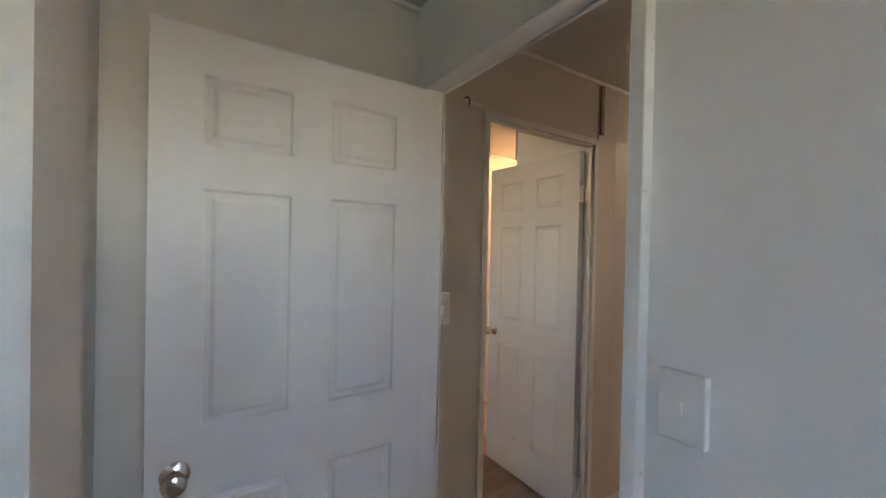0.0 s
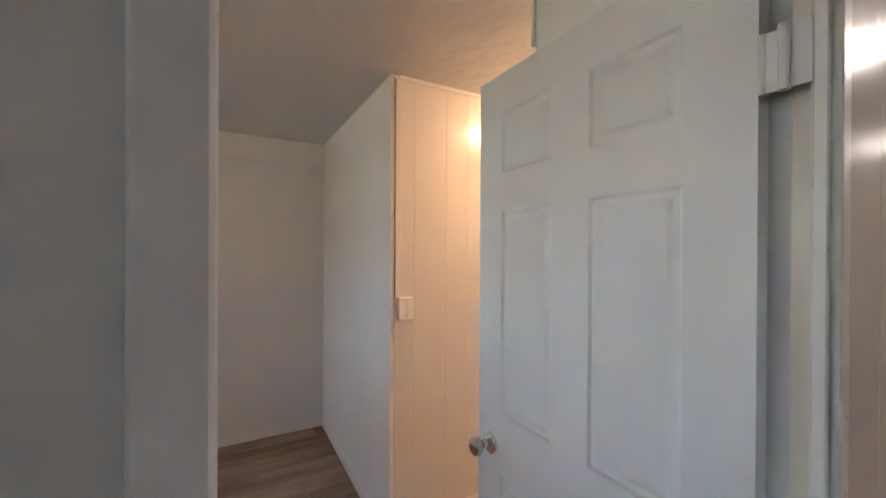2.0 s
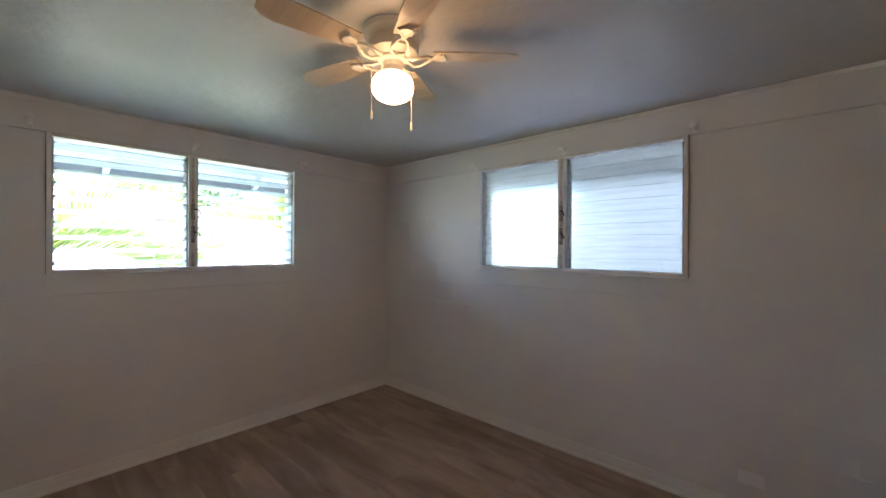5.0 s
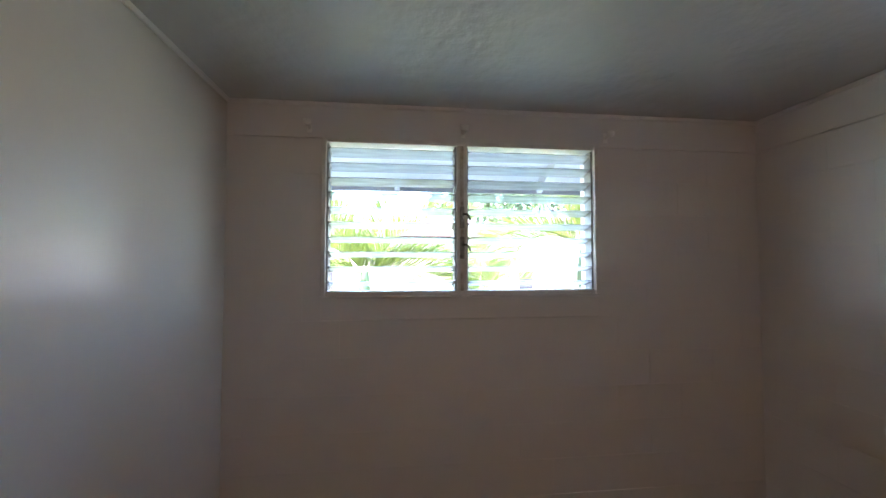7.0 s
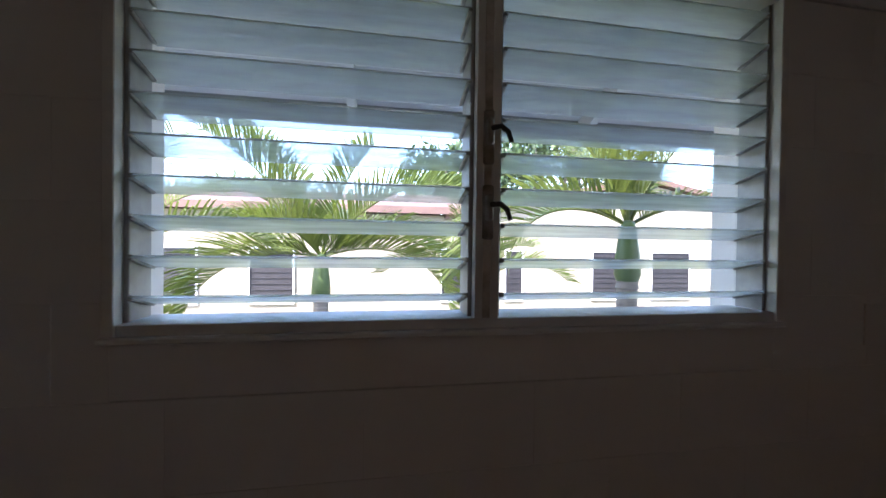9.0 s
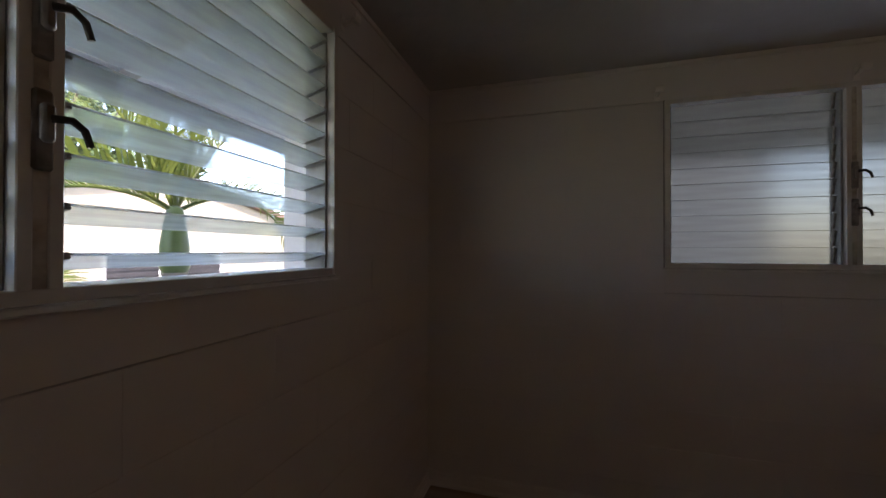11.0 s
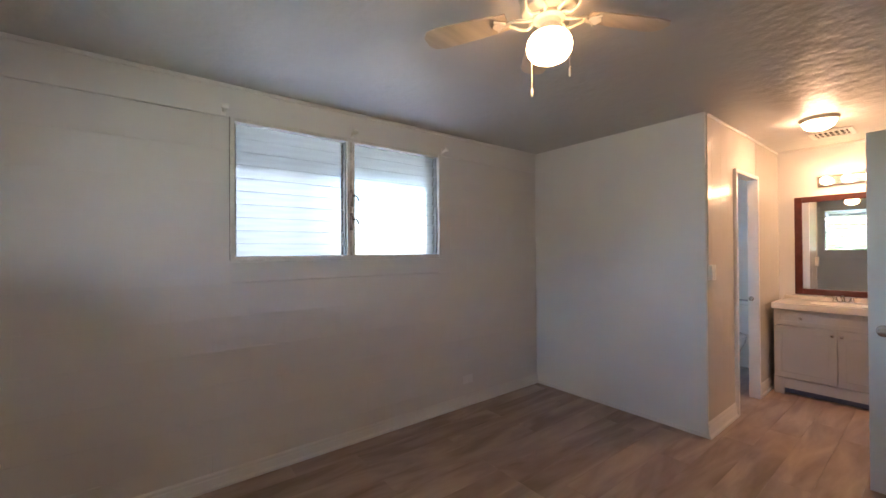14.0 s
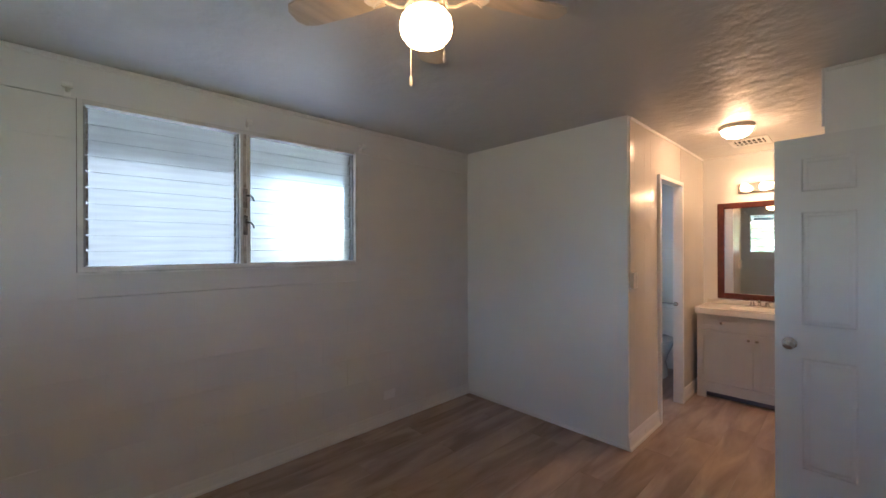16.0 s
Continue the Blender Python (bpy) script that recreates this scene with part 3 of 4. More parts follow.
# ---- switches and sockets ----


def plate(name, label, category, at, turn, w, h, t, toggles, mat=None):
    """A cover plate on a wall: x across, -y outwards from the wall, centre at its back."""
    o = thing(name, label, category, at, turn=turn)
    part("cover", box(bmesh.new(), -w / 2, w / 2, -t, 0, -h / 2, h / 2, min(0.004, t * 0.45), 2), mat or M_plate, o)
    for x, z, tw, th, out in toggles:
        part("toggle" if "switch" in name else "socket_face", box(bmesh.new(), x - tw / 2, x + tw / 2, -t - out, -t + 0.001, z - th / 2, z + th / 2, 0.0015), mat or M_plate, o)
    for z in (-h * 0.36, h * 0.36):
        m = Matrix.Translation((0, -t, z)) @ Euler((radians(90), 0, 0)).to_matrix().to_4x4()
        part("screw", lathe(bmesh.new(), [(0.0035, -0.001), (0.0033, 0.0008), (0, 0.001)], 10, m), mat or M_chrome, o)
    return o


plate("light_switch", "white toggle switch plate on the hall wall", "switch", (3.188, YH, 1.256), 0, 0.072, 0.124, 0.036, [(0, -0.004, 0.012, 0.026, 0.012)])
plate("light_switch", "overpainted white toggle switch plate beside the doorway", "switch", (XD, -4.164, 1.24), -90, 0.078, 0.120, 0.018, [(0, 0, 0.010, 0.022, 0.006)], M_wall)
plate("light_switch", "surface-mounted white three-gang switch box", "switch", (4.232, YP, 1.211), 0, 0.080, 0.114, 0.030,
      [(0.012, -0.024, 0.026, 0.020, 0.005), (0.012, 0, 0.026, 0.020, 0.005), (0.012, 0.024, 0.026, 0.020, 0.005)])
plate("blank_plate", "white painted blank wall plate near the window", "wall plate", (0, -0.718, 1.316), 90, 0.072, 0.117, 0.004, [], M_block)
plate("wall_outlet", "white painted low wall outlet", "outlet", (3.187, 0, 0.232), 0, 0.117, 0.072, 0.006, [(-0.022, 0, 0.030, 0.034, 0.002), (0.022, 0, 0.030, 0.034, 0.003)], M_wall)
plate("wall_outlet", "white low wall outlet in the hall", "outlet", (6.40, YH, 0.45), 0, 0.072, 0.117, 0.006, [(0, -0.022, 0.034, 0.030, 0.002), (0, 0.022, 0.034, 0.030, 0.002)])
rw = tagged(new("cable_raceway", mesh_of("cable_raceway", box(bmesh.new(), 4.176, 4.204, YP - 0.012, YP, 1.269, H - 0.022, 0.003), M_panel)), "painted cable raceway running up from the switch box", "raceway")
hk = thing("door_hook", "small dark wire hook on the hall wall", "hook", (3.30, YH, 2.112))
bm = bmesh.new()
tube(bm, [(0, 0, 0), (0, -0.02, 0), (0.004, -0.026, -0.012), (0.006, -0.022, -0.034)], 0.003, 6)
part("wire", bm, M_iron, hk)
part("base_bar", box(bmesh.new(), -0.02, 0.09, -0.012, 0, -0.024, -0.008, 0.002), M_trim, hk)

# ---- ceiling fan ----
fan = thing("ceiling_fan", "white five-blade hugger ceiling fan with a lit globe", "ceiling fan", (2.13, -1.705, H))
bm = bmesh.new()
lathe(bm, [(0, 0), (0.122, 0), (0.124, -0.008), (0.114, -0.016), (0.111, -0.052), (0.105, -0.058), (0.106, -0.080), (0.100, -0.094), (0.082, -0.105), (0.055, -0.112), (0, -0.112)], 40)
part("motor_housing", bm, M_fan, fan, "cream white ringed motor housing", 30)
bm = bmesh.new()
lathe(bm, [(0, -0.112), (0.062, -0.113), (0.060, -0.124), (0.045, -0.132), (0.040, -0.150), (0.048, -0.168), (0.056, -0.176), (0.056, -0.186), (0, -0.186)], 32)
part("light_fitter", bm, M_fan, fan, "", 30)
bm = bmesh.new()
lathe(bm, [(0.046, -0.176), (0.054, -0.180), (0.072, -0.190), (0.083, -0.206), (0.087, -0.228), (0.083, -0.252), (0.068, -0.273), (0.042, -0.286), (0.014, -0.291), (0, -0.292)], 40)
part("glass_globe", bm, M_globe, fan, "lit milky glass globe", 60)
for k in range(5):
    a = radians(72 * k + 46.5)
    R = Matrix.Rotation(a, 4, "Z")
    bm = bmesh.new()
    for s in (-1, 1):
        tube(bm, [R @ Vector(p) for p in ((0.058, s * 0.010, -0.116), (0.085, s * 0.030, -0.126), (0.115, s * 0.034, -0.120), (0.145, s * 0.020, -0.108), (0.165, 0, -0.104))], 0.0065, 8)
    tube(bm, [R @ Vector(p) for p in ((0.15, 0, -0.106), (0.185, -0.012, -0.102), (0.21, -0.034, -0.101))], 0.006, 8)
    tube(bm, [R @ Vector(p) for p in ((0.15, 0, -0.106), (0.185, 0.012, -0.102), (0.21, 0.034, -0.101))], 0.006, 8)
    bm2 = bmesh.new()
    lathe(bm2, [(0, 0), (0.027, 0), (0.030, 0.003), (0.027, 0.006), (0, 0.006)], 20)
    for v in bm2.verts:
        v.co = R @ Vector((0.195 + v.co.x, v.co.y, v.co.z - 0.106))
    part("blade_clamp", bm2, M_fan, fan, "", 40)
    part("blade_iron", bm, M_fan, fan, "curled cream metal blade bracket", 50)
    bm = bmesh.new()
    out = [(0.165, -0.042), (0.30, -0.056), (0.46, -0.062), (0.505, -0.052), (0.525, -0.025), (0.525, 0.025), (0.505, 0.052), (0.46, 0.062), (0.30, 0.056), (0.165, 0.042)]
    tilt = Matrix.Rotation(radians(10), 4, "X")
    f = bm.faces.new([bm.verts.new((x, y, 0)) for x, y in out])
    r = bmesh.ops.extrude_face_region(bm, geom=[f])
    for v in r["geom"]:
        if isinstance(v, bmesh.types.BMVert):
            v.co.z += 0.006
    for v in bm.verts:
        v.co = R @ (Matrix.Translation((0, 0, -0.094)) @ (tilt @ v.co))
    part("fan_blade", bm, M_blade, fan, "pale rounded fan blade")
for x, y, n in ((0.011, 0.0945, 0.192), (-0.0125, -0.100, 0.186)):
    bm = bmesh.new()
    rod(bm, (x, y, -0.165), (x, y, -0.165 - n), 0.0016, seg=6)
    ch = part("pull_chain", bm, M_fan, fan)
    part("fob", lathe(bmesh.new(), [(0, -0.165 - n + 0.004), (0.004, -0.165 - n), (0.006, -0.165 - n - 0.024), (0.004, -0.165 - n - 0.034), (0, -0.165 - n - 0.035)], 10, Matrix.Translation((x, y, 0))), M_fan, ch, "", 40)


def dome_lamp(at, glow, label, r=0.135):
    o = thing("ceiling_light", label, "ceiling light", at)
    part("rim", lathe(bmesh.new(), [(0, 0), (r * 1.14, 0), (r * 1.16, -0.010), (r * 1.10, -0.024), (r * 1.02, -0.030), (r * 0.98, -0.026), (0, -0.026)], 40), M_fan, o, "", 30)
    part("diffuser", lathe(bmesh.new(), [(r * 1.0, -0.027), (r * 0.97, -0.042), (r * 0.84, -0.066), (r * 0.6, -0.084), (r * 0.3, -0.093), (0, -0.095)], 40), glow, o, "lit milky glass bowl", 60)
    return o


dome_lamp((5.05, -2.045, H), M_dome, "flush ceiling light with a warm lit bowl", 0.102)
dome_lamp((5.72, -3.69, H), M_hallamp, "flush hall ceiling light, lit", 0.14)
dome_lamp((7.95, -3.66, H), M_hallamp, "flush hall ceiling light, lit", 0.14)

# alcove ceiling vent
vent = thing("ceiling_vent", "square white slatted ceiling vent", "vent", (5.67, -2.04, H))
part("frame", boxes([(-0.14, 0.14, 0.105, 0.14, -0.012, 0), (-0.14, 0.14, -0.14, -0.105, -0.012, 0), (-0.14, -0.105, -0.105, 0.105, -0.012, 0), (0.105, 0.14, -0.105, 0.105, -0.012, 0)], 0.003), M_trim, vent)
# flat dark sheet paints the shade of a duct that is not modelled
part("backing", boxes([(-0.105, 0.105, -0.105, 0.105, -0.003, -0.001)]), M_dark, vent, "dark sheet standing in for the shade behind the slats")
for k in range(6):
    y = -0.085 + 0.034 * k
    part("slat", box(bmesh.new(), -0.105, 0.105, y - 0.006, y + 0.006, -0.010, -0.004, 0.001), M_trim, vent)
part("crossbar", box(bmesh.new(), -0.006, 0.006, -0.105, 0.105, -0.0125, -0.0095), M_trim, vent)

# ---- vanity alcove ----
VX, VY0, VY1, VT = 5.72, -2.485, -1.615, 0.811
van = thing("vanity_cabinet", "light grey shaker vanity cabinet with nickel knobs", "cabinet", (VX, -2.05, 0))
hw = 0.435
bm = boxes([(0.018, XV - VX, hw - 0.018, hw, 0, VT), (0.018, XV - VX, -hw, -hw + 0.018, 0, VT), (0.018, XV - VX, -hw + 0.018, hw - 0.018, 0.13, 0.15), (XV - VX - 0.01, XV - VX, -hw + 0.018, hw - 0.018, 0.15, VT)], 0.0)
part("body", bm, M_vanity, van)
bm = bmesh.new()
box(bm, 0.0, 0.018, hw - 0.075, hw, 0, 0.155, 0.001), box(bm, 0.0, 0.018, -hw, -hw + 0.075, 0, 0.155, 0.001), box(bm, 0.0, 0.018, -hw + 0.075, hw - 0.075, 0.062, 0.155, 0.001)
part("toe_apron", bm, M_vanity, van)
part("toe_kick", boxes([(0.07, 0.085, -hw + 0.02, hw - 0.02, 0, 0.13)]), paint("toe_kick_blue", (0.10, 0.11, 0.16), 0.6, 0.1), van, "dark recessed toe kick")


def shaker(bm, y0, y1, z0, z1, rail=0.055):
    box(bm, 0.002, 0.012, y0 + rail, y1 - rail, z0 + rail, z1 - rail)
    for r in ((y0, y1, z0, z0 + rail), (y0, y1, z1 - rail, z1), (y0, y0 + rail, z0 + rail, z1 - rail), (y1 - rail, y1, z0 + rail, z1 - rail)):
        box(bm, -0.004, 0.014, *r, bevel=0.0015)
    return bm


def cab_knob(parent, y, z):
    m = Matrix.Translation((-0.004, y, z)) @ Euler((0, radians(-90), 0)).to_matrix().to_4x4()
    part("knob", lathe(bmesh.new(), [(0, 0), (0.007, 0), (0.006, 0.010), (0.013, 0.015), (0.014, 0.022), (0.010, 0.027), (0, 0.028)], 16, m), M_chrome, parent, "small nickel knob", 40)


dr = part("drawer_front", shaker(bmesh.new(), -hw + 0.003, hw - 0.003, 0.660, VT - 0.006, 0.042), M_vanity, van)
for y in (0.235, -0.235):
    cab_knob(dr, y, 0.735)
for s in (1, -1):
    d = part("door", shaker(bmesh.new(), min(s * 0.002, s * (hw - 0.003)), max(s * 0.002, s * (hw - 0.003)), 0.160, 0.652), M_vanity, van)
    cab_knob(d, s * 0.03, 0.605)

top = thing("countertop", "white cultured marble vanity top with a moulded basin", "countertop", (VX, -2.05, VT))
bm = bmesh.new()
ring = 32
depth = XV - VX
outer = [(-0.022, -hw - 0.012), (depth, -hw - 0.012), (depth, hw + 0.012), (-0.022, hw + 0.012)]
cx, cy, rx, ry = 0.20, 0.0, 0.145, 0.21
prof = [(1.0, 0.057), (0.96, 0.05), (0.86, 0.0), (0.6, -0.06), (0.2, -0.075)]
loops = [[bm.verts.new((cx + rx * f * math.cos(2 * math.pi * k / ring), cy + ry * f * math.sin(2 * math.pi * k / ring), z)) for k in range(ring)] for f, z in prof]
for a, b in zip(loops, loops[1:]):
    for k in range(ring):
        bm.faces.new((a[k], a[(k + 1) % ring], b[(k + 1) % ring], b[k]))
bm.faces.new(loops[-1])
edge = []
for k in range(ring):
    c, s = math.cos(2 * math.pi * k / ring), math.sin(2 * math.pi * k / ring)
    lim = [((depth - cx) / c if c > 0 else (-0.022 - cx) / c) if abs(c) > 1e-6 else 9, ((hw + 0.012) / abs(s)) if abs(s) > 1e-6 else 9]
    u = min(lim)
    edge.append(bm.verts.new((cx + c * u, cy + s * u, 0.057)))
for k in range(ring):
    bm.faces.new((edge[k], edge[(k + 1) % ring], loops[0][(k + 1) % ring], loops[0][k]))
basin_top = part("slab", bm, M_basin, top, "", 35)
part("slab_edge", boxes([(-0.022, -0.002, -hw - 0.012, hw + 0.012, 0.001, 0.0565), (-0.002, depth, -hw - 0.012, -hw + 0.006, 0.001, 0.0565), (-0.002, depth, hw - 0.006, hw + 0.012, 0.001, 0.0565)]), M_basin, top)
part("backsplash", box(bmesh.new(), depth - 0.018, depth, -hw - 0.012, hw + 0.012, 0.058, 0.095, 0.004), M_basin, top)

fc = thing("faucet", "chrome two-handle basin faucet", "faucet", (6.10, -2.05, VT + 0.057))
bm = bmesh.new()
box(bm, -0.024, 0.024, -0.085, 0.085, 0.0, 0.016, 0.007, 2)
part("base", bm, M_chrome, fc, "", 40)
bm = bmesh.new()
tube(bm, [(0, 0, 0.012), (-0.004, 0, 0.045), (-0.03, 0, 0.068), (-0.07, 0, 0.066), (-0.105, 0, 0.050)], 0.013, 12, 0.8)
part("spout", bm, M_chrome, fc, "", 50)
for s in (-1, 1):
    bm = bmesh.new()
    lathe(bm, [(0.020, 0.014), (0.018, 0.030), (0.012, 0.040), (0.012, 0.050), (0, 0.052)], 16, Matrix.Translation((0, s * 0.055, 0)))
    tube(bm, [(0, s * 0.055, 0.048), (-0.006, s * 0.085, 0.056), (-0.010, s * 0.125, 0.058)], 0.008, 8, 0.7)
    part("handle", bm, M_chrome, fc, "", 50)

mir = thing("wall_mirror", "rectangular mirror in a dark red wooden frame", "mirror", (XV, -2.07, 0.922))
mw, mh, mf = 0.375, 0.985, 0.058
part("frame", boxes([(-0.028, -0.002, mw - mf, mw, 0, mh), (-0.028, -0.002, -mw, -mw + mf, 0, mh), (-0.028, -0.002, -mw + mf, mw - mf, 0, mf), (-0.028, -0.002, -mw + mf, mw - mf, mh - mf, mh)], 0.005), M_mahog, mir, "dark red stained frame")
part("mirror_glass", boxes([(-0.014, -0.006, -mw + mf - 0.004, mw - mf + 0.004, mf - 0.004, mh - mf + 0.004)]), m_mirror, mir, "silvered mirror glass")

bar = thing("vanity_light", "nickel light bar with three lit round bulbs", "wall light", (XV, -2.085, 2.043))
part("bar", box(bmesh.new(), -0.035, -0.001, -0.215, 0.215, -0.048, 0.048, 0.012, 3), M_chrome, bar, "", 40)
for k in (-1, 0, 1):
    m = Matrix.Translation((-0.035, 0.147 * k, 0)) @ Euler((0, radians(-90), 0)).to_matrix().to_4x4()
    part("socket", lathe(bmesh.new(), [(0.026, 0), (0.024, 0.014), (0.018, 0.018), (0, 0.018)], 20, m), M_chrome, bar, "", 40)
    part("bulb", lathe(bmesh.new(), [(0.012, 0.014), (0.020, 0.022), (0.036, 0.040), (0.040, 0.058), (0.034, 0.078), (0.018, 0.092), (0, 0.095)], 24, m), M_bulb, bar, "lit round frosted bulb", 60)

# ---- toilet ----
toi = thing("toilet", "white ceramic toilet with a closed lid", "toilet", (6.445, -1.13, 0))


def oval(bm, rows, seg=28):
    """Rings of (x centre, x radius, y radius, z), skinned into one body."""
    rings = [[bm.verts.new((c + rx * math.cos(2 * math.pi * k / seg), ry * math.sin(2 * math.pi * k / seg), z)) for k in range(seg)] for c, rx, ry, z in rows]
    for a, b in zip(rings, rings[1:]):
        for k in range(seg):
            bm.faces.new((a[k], a[(k + 1) % seg], b[(k + 1) % seg], b[k]))
    bm.faces.new(rings[0][::-1]), bm.faces.new(rings[-1])
    return bm


part("tank", box(bmesh.new(), -0.20, -0.005, -0.22, 0.22, 0.42, 0.755, 0.022, 3), M_ceramic, toi, "", 40)
part("tank_lid", box(bmesh.new(), -0.212, -0.002, -0.232, 0.232, 0.757, 0.795, 0.010, 2), M_ceramic, toi, "", 40)
part("bowl", oval(bmesh.new(), [(-0.36, 0.23, 0.105, 0), (-0.36, 0.22, 0.10, 0.06), (-0.38, 0.20, 0.09, 0.16), (-0.42, 0.24, 0.13, 0.27), (-0.43, 0.265, 0.175, 0.36), (-0.43, 0.27, 0.182, 0.40)]), M_ceramic, toi, "", 50)
part("seat", oval(bmesh.new(), [(-0.43, 0.272, 0.184, 0.402), (-0.43, 0.276, 0.188, 0.410), (-0.43, 0.272, 0.184, 0.420)]), M_ceramic, toi, "", 40)
part("lid", oval(bmesh.new(), [(-0.43, 0.270, 0.182, 0.422), (-0.43, 0.274, 0.186, 0.432), (-0.43, 0.24, 0.16, 0.446)]), M_ceramic, toi, "", 40)
bm = bmesh.new()
tube(bm, [(-0.212, 0.16, 0.70), (-0.226, 0.16, 0.70), (-0.232, 0.12, 0.697), (-0.232, 0.08, 0.694)], 0.006, 8)
part("flush_lever", bm, M_chrome, toi)

# ---- outdoors ----
# the first strip roofs the added north eave
solid("roof_overhang", boxes([(-1.25, 4.45, 0.2, 2.1, H + 0.20, H + 0.26), (-1.25, -0.2, -7.8, 0.2, H + 0.20, H + 0.26), (-0.2, HX + 1.0, -7.8, 0.2, H + 0.20, H + 0.26)]), M_roof, "brown roof deck", "roof")
eave = bmesh.new()
zt, ze = H + 0.10, 2.16


def slope_box(bm, x0, x1, y0, y1, t, over=0.0):
    """A board under the west eave; its underside falls outwards."""
    lo = []
    for x, y in ((x0, y0), (x1, y0), (x1, y1), (x0, y1)):
        z = ze + (zt - ze) * (x + 1.15) / 0.95
        lo.append((bm.verts.new((x, y, z - t + over)), bm.verts.new((x, y, z + over))))
    b, u = [v[0] for v in lo], [v[1] for v in lo]
    bm.faces.new(b[::-1]), bm.faces.new(u)
    for i in range(4):
        j = (i + 1) % 4
        bm.faces.new((b[i], b[j], u[j], u[i]))
    return bm


ev = thing("eave", "grey painted roof eave with exposed rafters", "eave", kind="structure")
for k in range(8):
    x0 = -1.15 + 0.119 * k
    part("soffit_board", slope_box(bmesh.new(), x0, x0 + 0.115, -4.6, 1.6, 0.018, 0.09), M_soffit, ev)
for y in (-4.45, -3.5, -2.24, -0.98, 0.28, 1.5):
    part("rafter", slope_box(bmesh.new(), -1.15, -0.2, y - 0.022, y + 0.022, 0.09, 0.07), M_soffit, ev)
part("fascia", boxes([(-1.178, -1.152, -4.6, 1.6, ze - 0.03, ze + 0.13)]), M_fascia, ev, "fascia board, its dark grey painting in the shade under the eave")
# unseen eave, its depth chosen to block sky from the upper north window
en = thing("eave", "unseen deep north eave, added to darken the obscure window", "eave", kind="structure")
part("soffit_board", boxes([(-1.15, 4.4, 0.2, 2.0, H + 0.02, H + 0.06)]), M_soffit, en)
part("fascia", boxes([(-1.15, 4.4, 2.0, 2.025, H - 0.10, H + 0.2)]), M_fascia, en)

# the neighbour's house
nh = thing("neighbour_house", "cream single-storey house with a brown roof", "house", (-8.2, 0, -0.55))
part("wall", boxes([(-6, 0, -9.5, 9.5, 0, 2.76)]), M_stucco, nh)


def slab(pts, t):
    """A roof plane from four corners, t thick."""
    bm = bmesh.new()
    a = [bm.verts.new(c) for c in pts]
    b = [bm.verts.new(Vector(c) + Vector((0, 0, t))) for c in pts]
    bm.faces.new(a), bm.faces.new(b[::-1])
    for i in range(4):
        bm.faces.new((a[i], a[(i + 1) % 4], b[(i + 1) % 4], b[i]))
    return bm


gb = bmesh.new()
ga, gc = [[gb.verts.new((x, y, z)) for y, z in ((0.0, 2.77), (9.8, 2.77), (4.9, 3.74))] for x in (-0.005, -0.1)]
gb.faces.new(ga), gb.faces.new(gc[::-1])
for i in range(3):
    gb.faces.new((ga[i], ga[(i + 1) % 3], gc[(i + 1) % 3], gc[i]))
part("gable", gb, M_stucco, nh)
part("gable_roof", slab(((0.16, -0.5, 2.68), (0.16, 4.9, 3.78), (-6.4, 4.9, 3.78), (-6.4, -0.5, 2.68)), 0.14), M_roof, nh)
part("gable_roof", slab(((0.16, 10.3, 2.68), (0.16, 4.9, 3.78), (-6.4, 4.9, 3.78), (-6.4, 10.3, 2.68)), 0.14), M_roof, nh)
part("roof", slab(((0.25, -10.2, 2.78), (-3.0, -10.2, 3.45), (-3.0, 0.2, 3.45), (0.25, 0.2, 2.78)), 0.16), M_roof, nh)
part("roof", slab(((-6.6, -10.2, 2.80), (-3.0, -10.2, 3.45), (-3.0, 0.2, 3.45), (-6.6, 0.2, 2.80)), 0.16), M_roof, nh)


# stand-in for a blue-grey blur behind the obscure glass; tall enough to block sky
bh = thing("back_house", "blue-grey house shape added to dim part of the obscure window", "house", (1.9, 6.0, -0.55))
part("wall", boxes([(-2.5, 2.5, 0, 4, 0, 4.35)]), paint("blue_grey_wall", (0.21, 0.235, 0.25), 0.8, 0.08, 40, 0.2, 0.7), bh)
part("roof", slab(((-2.8, -0.4, 4.34), (-2.8, 2.0, 5.1), (2.8, 2.0, 5.1), (2.8, -0.4, 4.34)), 0.12), M_soffit, bh)
part("roof", slab(((-2.8, 4.4, 4.34), (-2.8, 2.0, 5.1), (2.8, 2.0, 5.1), (2.8, 4.4, 4.34)), 0.12), M_soffit, bh)


def house_window(y, w, z0=0.75, z1=1.93):
    wn = part("window", boxes([(0.0, 0.045, y - w / 2 - 0.032, y - w / 2, z0 - 0.05, z1 + 0.05), (0.0, 0.045, y + w / 2, y + w / 2 + 0.032, z0 - 0.05, z1 + 0.05), (0.0, 0.045, y - w / 2, y + w / 2, z1, z1 + 0.05), (0.0, 0.045, y - w / 2, y + w / 2, z0 - 0.05, z0)]), M_trim, nh, "white window frame")
    part("pane", boxes([(0.004, 0.012, y - w / 2, y + w / 2, z0, z1)]), M_jal, wn, "dark window glass")
    n = 9
    for k in range(n):
        part("louver", boxes([(0.012, 0.03, y - w / 2, y + w / 2, z0 + (z1 - z0) * k / n, z0 + (z1 - z0) * k / n + 0.02)]), M_jal, wn)


for y, w in ((3.92, 1.12), (5.62, 1.12), (1.25, 0.42), (-0.3, 0.5), (-4.37, 0.9), (-6.4, 1.0)):
    house_window(y, w)

# palms


